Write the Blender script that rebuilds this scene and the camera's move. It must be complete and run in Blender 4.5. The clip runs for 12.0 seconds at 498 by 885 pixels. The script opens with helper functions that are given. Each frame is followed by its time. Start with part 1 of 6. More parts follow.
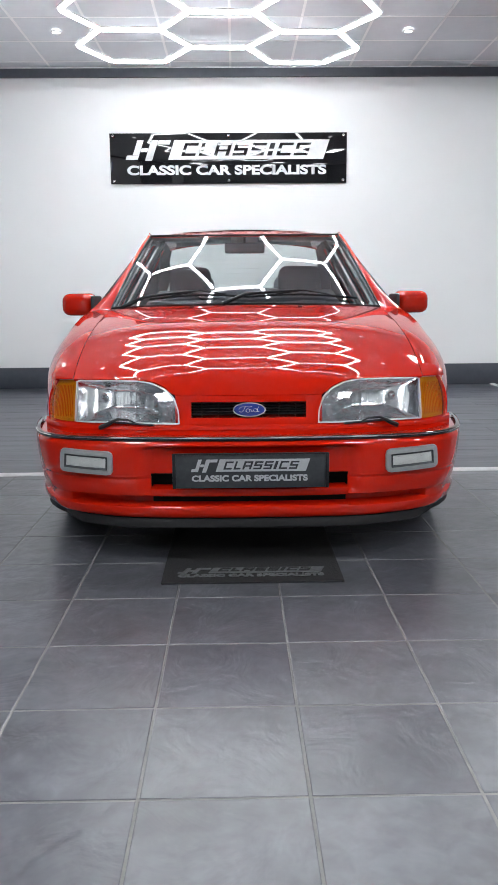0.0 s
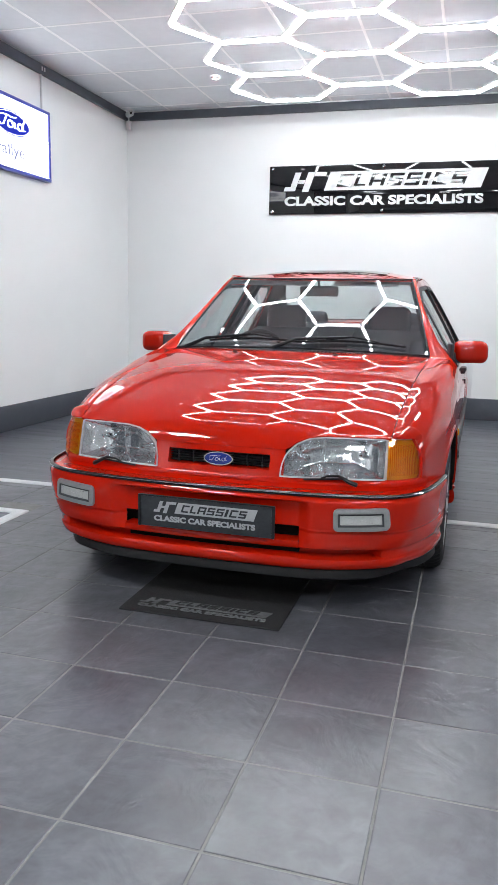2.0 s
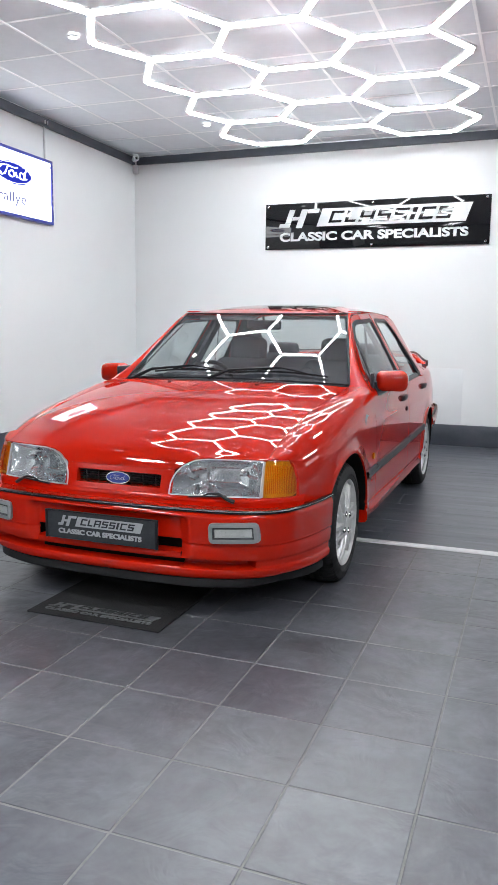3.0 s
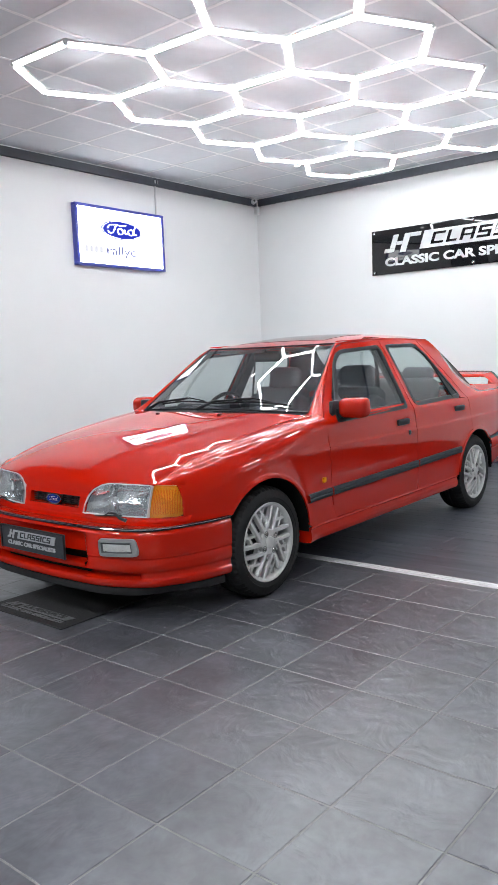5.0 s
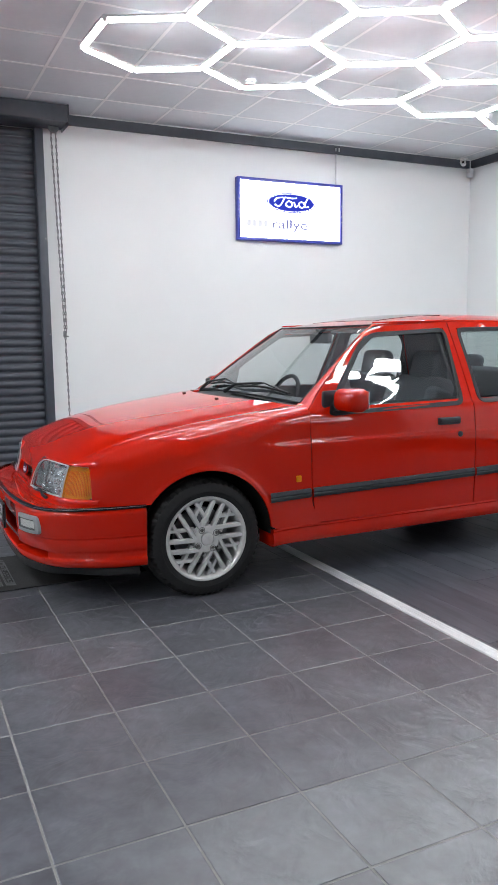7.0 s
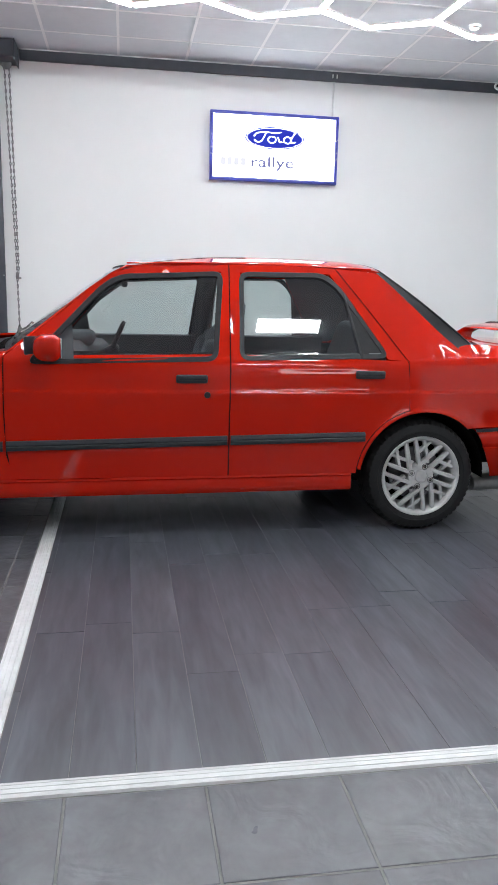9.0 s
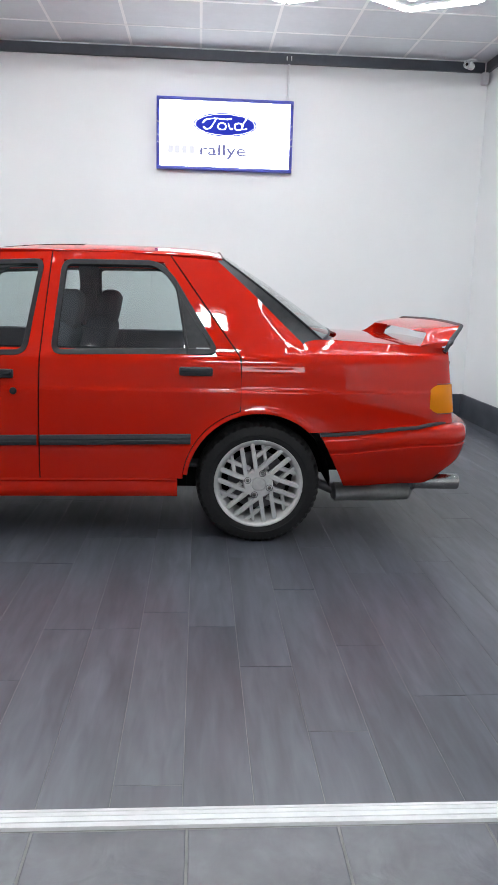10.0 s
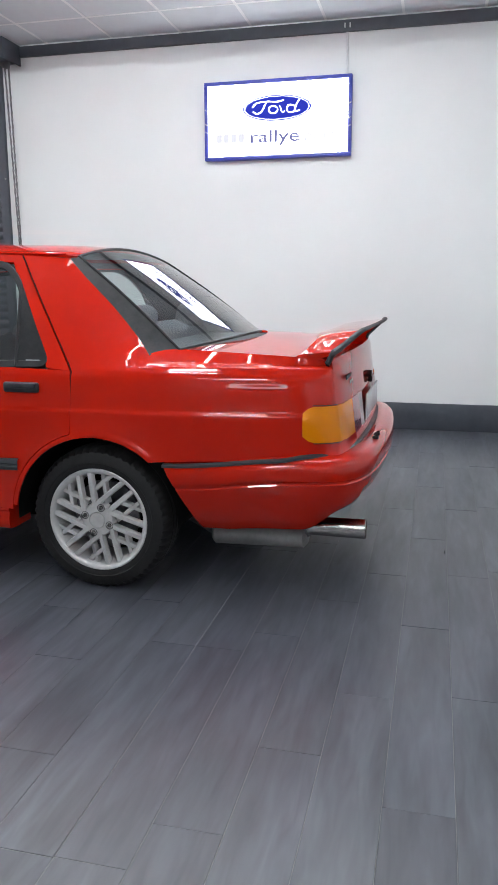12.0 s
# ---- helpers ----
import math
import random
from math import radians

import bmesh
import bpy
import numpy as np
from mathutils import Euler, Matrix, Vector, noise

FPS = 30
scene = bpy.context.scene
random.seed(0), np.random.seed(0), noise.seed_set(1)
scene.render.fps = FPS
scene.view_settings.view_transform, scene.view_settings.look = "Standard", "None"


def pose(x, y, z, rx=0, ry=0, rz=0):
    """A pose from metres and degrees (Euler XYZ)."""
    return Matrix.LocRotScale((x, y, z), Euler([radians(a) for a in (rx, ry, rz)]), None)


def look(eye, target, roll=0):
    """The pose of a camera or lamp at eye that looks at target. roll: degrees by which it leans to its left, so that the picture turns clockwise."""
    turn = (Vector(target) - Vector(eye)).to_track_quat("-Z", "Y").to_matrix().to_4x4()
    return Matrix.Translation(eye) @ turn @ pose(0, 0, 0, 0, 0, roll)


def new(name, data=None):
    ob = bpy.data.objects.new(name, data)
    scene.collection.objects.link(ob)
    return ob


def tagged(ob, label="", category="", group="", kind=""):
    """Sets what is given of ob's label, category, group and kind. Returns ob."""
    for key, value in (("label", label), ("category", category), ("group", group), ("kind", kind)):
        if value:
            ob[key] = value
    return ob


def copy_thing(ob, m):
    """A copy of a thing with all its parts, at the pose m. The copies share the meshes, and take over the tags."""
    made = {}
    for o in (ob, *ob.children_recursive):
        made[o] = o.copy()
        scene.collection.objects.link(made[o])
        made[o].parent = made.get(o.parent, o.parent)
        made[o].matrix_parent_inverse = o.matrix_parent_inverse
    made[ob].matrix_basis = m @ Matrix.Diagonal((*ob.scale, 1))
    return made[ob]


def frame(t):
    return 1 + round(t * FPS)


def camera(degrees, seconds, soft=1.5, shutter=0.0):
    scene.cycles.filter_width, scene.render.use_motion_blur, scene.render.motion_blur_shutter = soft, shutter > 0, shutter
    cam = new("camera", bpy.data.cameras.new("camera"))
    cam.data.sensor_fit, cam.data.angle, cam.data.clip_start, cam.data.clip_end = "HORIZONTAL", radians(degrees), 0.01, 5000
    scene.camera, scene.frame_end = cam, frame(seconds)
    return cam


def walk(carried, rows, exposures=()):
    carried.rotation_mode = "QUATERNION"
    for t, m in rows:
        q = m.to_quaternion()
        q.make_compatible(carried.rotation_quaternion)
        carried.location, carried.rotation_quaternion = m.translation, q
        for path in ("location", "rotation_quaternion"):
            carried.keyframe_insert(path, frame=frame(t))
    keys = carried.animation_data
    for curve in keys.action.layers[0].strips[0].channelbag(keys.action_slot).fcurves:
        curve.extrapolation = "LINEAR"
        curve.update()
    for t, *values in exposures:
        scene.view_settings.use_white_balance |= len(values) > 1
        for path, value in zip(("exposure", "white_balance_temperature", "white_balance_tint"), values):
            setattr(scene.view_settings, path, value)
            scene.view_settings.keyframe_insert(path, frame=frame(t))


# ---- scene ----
cam = camera(36.2, 12.0)
PATH = [
    (0, (-0.049, -2.572, 0.956), (-0.017, -0.608, 0.582), -0.5),
    (0.5, (0.001, -2.611, 0.987), (0.028, -0.647, 0.612), 0.2),
    (1, (0.209, -2.62, 1.029), (0.077, -0.66, 0.651), 0.5),
    (1.5, (0.525, -2.605, 1.078), (0.137, -0.679, 0.703), 0.5),
    (2, (0.902, -2.605, 1.143), (0.358, -0.713, 0.789), 1.2),
    (2.5, (1.272, -2.69, 1.167), (0.666, -0.81, 0.853), 1.5),
    (2.7, (1.418, -2.7, 1.174), (0.781, -0.828, 0.874), 1.3),
    (4.3, (2.67, -2.512, 1.224), (1.66, -0.799, 1.011), -2.1),
    (4.5, (2.823, -2.449, 1.234), (1.748, -0.776, 1.018), -2.1),
    (5, (3.219, -2.221, 1.243), (1.96, -0.682, 1.02), -2.3),
    (5.5, (3.508, -1.917, 1.253), (2.108, -0.506, 1.027), -1.4),
    (6, (3.801, -1.507, 1.242), (2.256, -0.256, 1.017), -1.3),
    (6.5, (4.002, -1.06, 1.232), (2.325, 0.001, 0.986), -0.7),
    (6.7, (4.061, -0.848, 1.235), (2.332, 0.125, 0.979), -0.7),
    (8.3, (4.434, 1.035, 1.191), (2.514, 1.485, 0.859), 1.1),
    (8.5, (4.441, 1.283, 1.178), (2.514, 1.691, 0.829), 1.3),
    (9, (4.46, 1.934, 1.184), (2.524, 2.258, 0.801), 1.3),
    (9.5, (4.410, 2.56, 1.166), (2.461, 2.785, 0.776), 1.0),
    (10, (4.285, 3.148, 1.166), (2.328, 3.282, 0.776), 1.5),
    (10.5, (4.153, 3.649, 1.171), (2.192, 3.693, 0.783), 2.4),
    (11, (3.975, 4.123, 1.183), (2.015, 4.032, 0.794), 2.0),
    (11.5, (3.793, 4.48, 1.188), (1.849, 4.226, 0.795), 0.7),
    (12, (3.521, 4.693, 1.183), (1.616, 4.23, 0.785), -0.1),
]
walk(cam, [(t, look(eye, target, roll)) for t, eye, target, roll in PATH])

# ---- light ----
world = bpy.data.worlds.new("world")
scene.world = world
world.use_nodes = True
world.node_tree.nodes["Background"].inputs[0].default_value = (0.8, 0.85, 0.92, 1)
world.node_tree.nodes["Background"].inputs[1].default_value = 0.05
TUBE_POWER = 43.0
PANEL_POWER = 74.0
SPOT_POWER = 14.0


# ---- materials ----
def material(name, colour, rough=0.5, metal=0.0, **more):
    m = bpy.data.materials.new(name)
    m.use_nodes = True
    b = m.node_tree.nodes["Principled BSDF"]
    b.inputs["Base Color"].default_value = (*colour, 1)
    b.inputs["Roughness"].default_value = rough
    b.inputs["Metallic"].default_value = metal
    for key, value in more.items():
        b.inputs[key.replace("_", " ")].default_value = value
    return m


def nodes_of(m):
    t = m.node_tree
    return t, t.nodes["Principled BSDF"]


def node(t, kind, **values):
    n = t.nodes.new(kind)
    for key, value in values.items():
        n.inputs[key.replace("_", " ")].default_value = value
    return n


def ramp(t, fac, stops):
    r = t.nodes.new("ShaderNodeValToRGB")
    el = r.color_ramp.elements
    while len(el) < len(stops):
        el.new(0.5)
    for e, (pos, col) in zip(el, stops):
        e.position, e.color = pos, (*col, 1)
    t.links.new(fac, r.inputs[0])
    return r.outputs[0]


def coords(t, scale=(1, 1, 1), object_space=True):
    c = t.nodes.new("ShaderNodeTexCoord")
    mp = t.nodes.new("ShaderNodeMapping")
    mp.inputs["Scale"].default_value = scale
    t.links.new(c.outputs["Object" if object_space else "Generated"], mp.inputs[0])
    return mp.outputs[0]


def noise_fac(t, vec, scale, detail=6, rough=0.55, distort=0.0):
    n = node(t, "ShaderNodeTexNoise", Scale=scale, Detail=detail, Roughness=rough, Distortion=distort)
    t.links.new(vec, n.inputs["Vector"])
    return n.outputs["Fac"]


def bump(t, b, height, strength, distance=0.01):
    n = node(t, "ShaderNodeBump", Strength=strength, Distance=distance)
    t.links.new(height, n.inputs["Height"])
    t.links.new(n.outputs[0], b.inputs["Normal"])


def mixed(t, fac, a, b, mode="MIX"):
    n = t.nodes.new("ShaderNodeMix")
    n.data_type, n.blend_type = "RGBA", mode
    for sock, v in ((n.inputs[0], fac), (n.inputs[6], a), (n.inputs[7], b)):
        if hasattr(v, "is_linked"):
            t.links.new(v, sock)
        else:
            sock.default_value = v
    return n.outputs[2]


def varied(m, scale, dark, light, rough=None, bump_strength=0.0, bump_scale=60.0, stretch=(1, 1, 1)):
    """Two-scale colour variation, roughness variation and fine relief on a Principled material."""
    t, b = nodes_of(m)
    v = coords(t, stretch)
    big = noise_fac(t, v, scale)
    small = noise_fac(t, v, scale * 4, 2, 0.5)
    both = t.nodes.new("ShaderNodeMath")
    both.operation = "MULTIPLY_ADD"
    both.inputs[1].default_value, both.inputs[2].default_value = 0.35, 0.0
    t.links.new(small, both.inputs[0])
    add = t.nodes.new("ShaderNodeMath")
    t.links.new(both.outputs[0], add.inputs[0])
    t.links.new(big, add.inputs[1])
    col = ramp(t, add.outputs[0], [(0.42, dark), (0.95, light)])
    t.links.new(col, b.inputs["Base Color"])
    if rough:
        r = ramp(t, big, [(0.3, (rough[0],) * 3), (0.7, (rough[1],) * 3)])
        t.links.new(r, b.inputs["Roughness"])
    if bump_strength:
        bump(t, b, noise_fac(t, v, min(bump_scale, 90.0), 2), bump_strength * 0.5)
    return m


def emitter(name, colour, strength):
    m = bpy.data.materials.new(name)
    m.use_nodes = True
    t = m.node_tree
    t.nodes.remove(t.nodes["Principled BSDF"])
    e = node(t, "ShaderNodeEmission", Strength=strength)
    e.inputs[0].default_value = (*colour, 1)
    t.links.new(e.outputs[0], t.nodes["Material Output"].inputs[0])
    return m


def pane(name, tint, ior=1.5, rough=0.0):
    """Thin glass: tinted see-through with a mirror sheen that grows at grazing angles."""
    m = bpy.data.materials.new(name)
    m.use_nodes = True
    t = m.node_tree
    t.nodes.remove(t.nodes["Principled BSDF"])
    clear = t.nodes.new("ShaderNodeBsdfTransparent")
    clear.inputs[0].default_value = (*tint, 1)
    gloss = node(t, "ShaderNodeBsdfGlossy", Roughness=rough)
    gloss.inputs[0].default_value = (1, 1, 1, 1)
    face = node(t, "ShaderNodeLayerWeight", Blend=0.5)
    steep = t.nodes.new("ShaderNodeMath")
    steep.operation = "POWER"
    steep.inputs[1].default_value = 5.0
    t.links.new(face.outputs["Facing"], steep.inputs[0])
    f0 = 2 * ((ior - 1) / (ior + 1)) ** 2
    sheen = t.nodes.new("ShaderNodeMath")
    sheen.operation = "MULTIPLY_ADD"
    sheen.inputs[1].default_value, sheen.inputs[2].default_value = 0.9 - f0, f0
    t.links.new(steep.outputs[0], sheen.inputs[0])
    mix = t.nodes.new("ShaderNodeMixShader")
    t.links.new(sheen.outputs[0], mix.inputs[0])
    t.links.new(clear.outputs[0], mix.inputs[1])
    t.links.new(gloss.outputs[0], mix.inputs[2])
    t.links.new(mix.outputs[0], t.nodes["Material Output"].inputs[0])
    return m


PAINT = material("red_paint", (0.52, 0.0112, 0.002), 0.6, 0.0, Specular_IOR_Level=0.0, Coat_Weight=1.0, Coat_Roughness=0.008, Coat_IOR=1.5)
_t, _b = nodes_of(PAINT)
_v = coords(_t)
_t.links.new(ramp(_t, noise_fac(_t, _v, 2.2), [(0.3, (0.490, 0.0102, 0.0017)), (0.75, (0.52, 0.0116, 0.0020))]), _b.inputs["Base Color"])
BLACK = varied(material("black_plastic", (0.02, 0.021, 0.023), 0.5, Specular_IOR_Level=0.22), 30, (0.010, 0.011, 0.013), (0.022, 0.023, 0.026), (0.36, 0.5), 0.05, 500)
TRIM = varied(material("charcoal_trim", (0.05, 0.053, 0.058), 0.5, Specular_IOR_Level=0.3), 20, (0.027, 0.030, 0.035), (0.044, 0.048, 0.054), (0.45, 0.6), 0.04, 500)
GLOSSBLACK = varied(material("gloss_black", (0.006, 0.006, 0.007), 0.07), 12, (0.005, 0.005, 0.006), (0.009, 0.009, 0.011), (0.015, 0.03))
RUBBER = varied(material("tyre_rubber", (0.013, 0.013, 0.014), 0.65, Specular_IOR_Level=0.3), 18, (0.009, 0.009, 0.010), (0.019, 0.019, 0.020), (0.55, 0.75), 0.12, 260)
UNDER = varied(material("underseal", (0.006, 0.006, 0.006), 0.8, Specular_IOR_Level=0.1), 9, (0.004, 0.004, 0.004), (0.009, 0.009, 0.009), (0.7, 0.9), 0.3, 80)
ALLOY = varied(material("silver_alloy", (0.58, 0.58, 0.57), 0.36, 0.25), 14, (0.52, 0.52, 0.52), (0.64, 0.64, 0.63), (0.3, 0.42), 0.02, 400)
STEEL = varied(material("brushed_steel", (0.55, 0.54, 0.52), 0.22, 1.0), 20, (0.42, 0.41, 0.4), (0.62, 0.6, 0.58), (0.15, 0.24), 0.05, 180)
ALUMINISED = varied(material("aluminised_steel", (0.4, 0.4, 0.39), 0.48, 0.5), 12, (0.33, 0.33, 0.32), (0.46, 0.46, 0.45), (0.42, 0.55), 0.06, 60)
FOGGREY = varied(material("grey_lamp_surround", (0.17, 0.175, 0.18), 0.4), 20, (0.21, 0.215, 0.22), (0.28, 0.285, 0.29), (0.35, 0.5), 0.04, 300)
DULL = varied(material("dull_steel", (0.2, 0.2, 0.21), 0.45, 0.8), 9, (0.14, 0.14, 0.15), (0.26, 0.26, 0.27), (0.35, 0.55), 0.1, 90)
CHROME = material("chrome", (0.85, 0.86, 0.88), 0.06, 1.0)
REFLECTOR = material("lamp_reflector", (0.90, 0.91, 0.93), 0.16, 1.0)
_t, _b = nodes_of(REFLECTOR)
bump(_t, _b, noise_fac(_t, coords(_t, (1, 1, 0.35)), 17, 1.5, 0.5, 0.4), 0.55, 0.012)
CLOTH = varied(material("grey_seat_cloth", (0.03, 0.032, 0.036), 0.9), 25, (0.066, 0.073, 0.085), (0.098, 0.107, 0.122), (0.85, 0.95))
CABIN = varied(material("cabin_plastic", (0.028, 0.03, 0.033), 0.6), 14, (0.036, 0.041, 0.048), (0.058, 0.064, 0.073), (0.5, 0.7), 0.1, 300)
HEADLINER = varied(material("headliner", (0.28, 0.29, 0.3), 0.9), 14, (0.24, 0.25, 0.26), (0.32, 0.33, 0.34), (0.85, 0.95), 0.2, 400)
SCREEN = pane("windscreen_glass", (0.88, 0.915, 0.915), 1.66)
SIDEGLASS = pane("side_glass", (0.75, 0.82, 0.81), 1.58)
AMBERGLASS = pane("amber_glass", (0.98, 0.60, 0.05), 1.45)
LENS = pane("clear_lens", (0.94, 0.95, 0.95), 1.45)
WHITEPAINT = material("white_wall_paint", (0.78, 0.79, 0.8), 0.55)
_t, _b = nodes_of(WHITEPAINT)
_v = coords(_t)
_t.links.new(ramp(_t, noise_fac(_t, _v, 0.9), [(0.3, (0.757, 0.77, 0.775)), (0.75, (0.80, 0.812, 0.815))]), _b.inputs["Base Color"])
bump(_t, _b, noise_fac(_t, _v, 14, 2), 0.05, 0.004)
# Unseen east wall: dark colour stands in for the dim space the paint mirrors.
FARWALL = varied(material("unseen_wall_dark", (0.17, 0.175, 0.185), 0.6), 1.2, (0.19, 0.195, 0.205), (0.25, 0.255, 0.265), (0.5, 0.65), 0.05, 120)
# Unseen south wall: grey chosen for how much light it returns to the nose.
SOUTHWALL = varied(material("unseen_wall_mid", (0.3, 0.305, 0.315), 0.6), 1.2, (0.26, 0.265, 0.275), (0.34, 0.345, 0.355), (0.5, 0.65), 0.05, 60)
SLATE = varied(material("slate_grey_paint", (0.055, 0.062, 0.078), 0.5), 5, (0.045, 0.052, 0.067), (0.065, 0.072, 0.09), (0.4, 0.55), 0.04, 200)
GROUT = varied(material("grout", (0.27, 0.27, 0.26), 0.85), 7, (0.15, 0.15, 0.147), (0.25, 0.248, 0.24), (0.8, 0.9), 0.3, 150)
WHITETRIM = varied(material("worn_white_trim", (0.66, 0.67, 0.68), 0.4), 6, (0.58, 0.59, 0.60), (0.74, 0.75, 0.76), (0.3, 0.5), 0.1, 120, (1, 1, 1))
AMBER = material("amber_lens", (0.76, 0.235, 0.0004), 0.22, 0.0, Specular_IOR_Level=0.1, Coat_Weight=0.3, Coat_Roughness=0.04)
REDLENS = material("red_lens", (0.32, 0.006, 0.01), 0.1, 0.0, Coat_Weight=0.6, Coat_Roughness=0.04)
BADGEBLUE = material("badge_blue", (0.012, 0.03, 0.22), 0.15, 0.0, Coat_Weight=0.7)
SILVERINK = varied(material("silver_ink", (0.42, 0.43, 0.45), 0.45, 0.2), 30, (0.38, 0.39, 0.41), (0.46, 0.47, 0.49))
WHITEINK = varied(material("white_acrylic", (0.6, 0.61, 0.62), 0.25), 9, (0.57, 0.58, 0.59), (0.62, 0.63, 0.64))
GREYINK = varied(material("grey_mat_print", (0.16, 0.165, 0.175), 0.8), 30, (0.085, 0.088, 0.095), (0.13, 0.134, 0.142))
MATPILE = varied(material("mat_pile", (0.012, 0.012, 0.013), 0.85), 30, (0.008, 0.008, 0.009), (0.02, 0.02, 0.022), (0.75, 0.9), 0.4, 500)
CEILTILE = varied(material("ceiling_tile", (0.8, 0.81, 0.82), 0.8), 4, (0.65, 0.68, 0.715), (0.70, 0.73, 0.765), (0.75, 0.85), 0.15, 90)
CEILBAR = material("ceiling_bar", (0.86, 0.87, 0.88), 0.35)
LEDTUBE = emitter("led_tube", (0.925, 0.968, 1.0), TUBE_POWER)
LEDPANEL = emitter("led_panel", (0.95, 0.98, 1.0), PANEL_POWER)
SCREENGLOW = emitter("lightbox_face", (0.94, 0.97, 1.0), 6.5)
INKBLUE = emitter("lightbox_blue", (0.03, 0.045, 0.50), 1.0)
INKGREY = emitter("lightbox_grey", (0.22, 0.22, 0.46), 1.0)
INKPALE = emitter("lightbox_pale", (0.88, 0.89, 0.985), 1.0)
FRAMEBLUE = varied(material("frame_blue", (0.025, 0.035, 0.30), 0.3), 9, (0.035, 0.05, 0.36), (0.05, 0.065, 0.43))
SPOTGLOW = emitter("spot_face", (0.97, 0.98, 1.0), SPOT_POWER)
SHEET = varied(material("protective_sheet", (0.7, 0.72, 0.745), 0.35), 2, (0.715, 0.73, 0.74), (0.755, 0.77, 0.78), (0.4, 0.5))
PLASTICWHITE = varied(material("white_plastic", (0.7, 0.71, 0.72), 0.4), 20, (0.66, 0.67, 0.68), (0.74, 0.75, 0.76))


def floor_material(name, dark, light, stretch, rough, relief, vein, cloud=3.5, grain_by=0.7, deep=0.0035):
    """Stone-look or wood-look porcelain: cloudy colour, veins along the grain, each piece a little different."""
    m = material(name, light, rough[0])
    t, b = nodes_of(m)
    c = t.nodes.new("ShaderNodeTexCoord")
    info = t.nodes.new("ShaderNodeObjectInfo")
    shift = t.nodes.new("ShaderNodeVectorMath")
    shift.operation = "MULTIPLY_ADD"
    t.links.new(info.outputs["Random"], shift.inputs[0])
    shift.inputs[1].default_value = (37.0, 53.0, 11.0)
    t.links.new(c.outputs["Object"], shift.inputs[2])
    mp = t.nodes.new("ShaderNodeMapping")
    mp.inputs["Scale"].default_value = stretch
    t.links.new(shift.outputs[0], mp.inputs[0])
    v = mp.outputs[0]
    big = noise_fac(t, v, cloud, 4, 0.55, 0.3)
    fine = noise_fac(t, v, 20, 2.5, 0.55, 0.4)
    base = ramp(t, big, [(0.2, dark), (0.85, light)])
    grain = ramp(t, fine, [(0.3, (0.72, 0.72, 0.73)), (0.75, (1.22, 1.22, 1.2))])
    col = mixed(t, grain_by, base, grain, "MULTIPLY")
    tone = ramp(t, info.outputs["Random"], [(0.0, (0.84, 0.83, 0.86)), (1.0, (1.14, 1.14, 1.12))])
    t.links.new(mixed(t, 1.0, col, tone, "MULTIPLY"), b.inputs["Base Color"])
    r = ramp(t, noise_fac(t, v, 7, 3, 0.55, 0.4), [(0.2, (rough[0],) * 3), (0.85, (rough[1],) * 3)])
    t.links.new(r, b.inputs["Roughness"])
    ridge = noise_fac(t, v, vein, 3.5, 0.6, 1.0)
    wave = noise_fac(t, v, vein * 2.2, 1, 0.5)
    both = t.nodes.new("ShaderNodeMath")
    both.operation = "MULTIPLY_ADD"
    both.inputs[1].default_value = 0.5
    t.links.new(wave, both.inputs[0])
    t.links.new(ridge, both.inputs[2])
    bump(t, b, both.outputs[0], relief, deep)
    return m


TILE = floor_material("slate_tile", (0.056, 0.058, 0.067), (0.132, 0.138, 0.160), (1, 1, 1), (0.27, 0.34), 0.95, 6, 4.5, 0.75, 0.0046)
PLANK = floor_material("wood_look_plank", (0.046, 0.050, 0.061), (0.108, 0.117, 0.143), (0.20, 1.3, 1), (0.27, 0.39), 0.15, 12, 6.0, 1.0)


# ---- mesh helpers ----
def curve(xs, ys):
    """A smooth curve through points, with no overshoot."""
    xs, ys = np.array(xs, float), np.array(ys, float)
    h, d = np.diff(xs), np.diff(ys) / np.diff(xs)
    m = np.zeros(len(xs))
    m[0], m[-1] = d[0], d[-1]
    for i in range(1, len(xs) - 1):
        if d[i - 1] * d[i] > 0:
            w1, w2 = 2 * h[i] + h[i - 1], h[i] + 2 * h[i - 1]
            m[i] = (w1 + w2) / (w1 / d[i - 1] + w2 / d[i])

    def f(x):
        i = int(np.clip(np.searchsorted(xs, x) - 1, 0, len(h) - 1))
        t = (min(max(x, xs[0]), xs[-1]) - xs[i]) / h[i]
        return float((2 * t**3 - 3 * t**2 + 1) * ys[i] + (t**3 - 2 * t**2 + t) * h[i] * m[i] + (3 * t**2 - 2 * t**3) * ys[i + 1] + (t**3 - t**2) * h[i] * m[i + 1])

    return f


def lerp(a, b, t):
    return tuple(p + (q - p) * t for p, q in zip(a, b))


def resample(pts, n):
    """n points at even steps along a polyline."""
    p = np.array(pts, float)
    s = np.r_[0, np.cumsum(np.linalg.norm(np.diff(p, axis=0), axis=1))]
    t = np.linspace(0, s[-1], n)
    return [tuple(float(np.interp(v, s, p[:, k])) for k in range(p.shape[1])) for v in t]


def rounded(pts, r, n=5):
    """A closed outline with its corners rounded."""
    out = []
    for i, p in enumerate(pts):
        p = np.array(p, float)
        a, b = np.array(pts[i - 1], float) - p, np.array(pts[(i + 1) % len(pts)], float) - p
        la, lb = np.linalg.norm(a), np.linalg.norm(b)
        k = min(r, la * 0.45, lb * 0.45)
        a, b = p + a / la * k, p + b / lb * k
        for j in range(n + 1):
            t = j / n
            out.append(tuple((1 - t) ** 2 * a + 2 * t * (1 - t) * p + t * t * b))
    return out


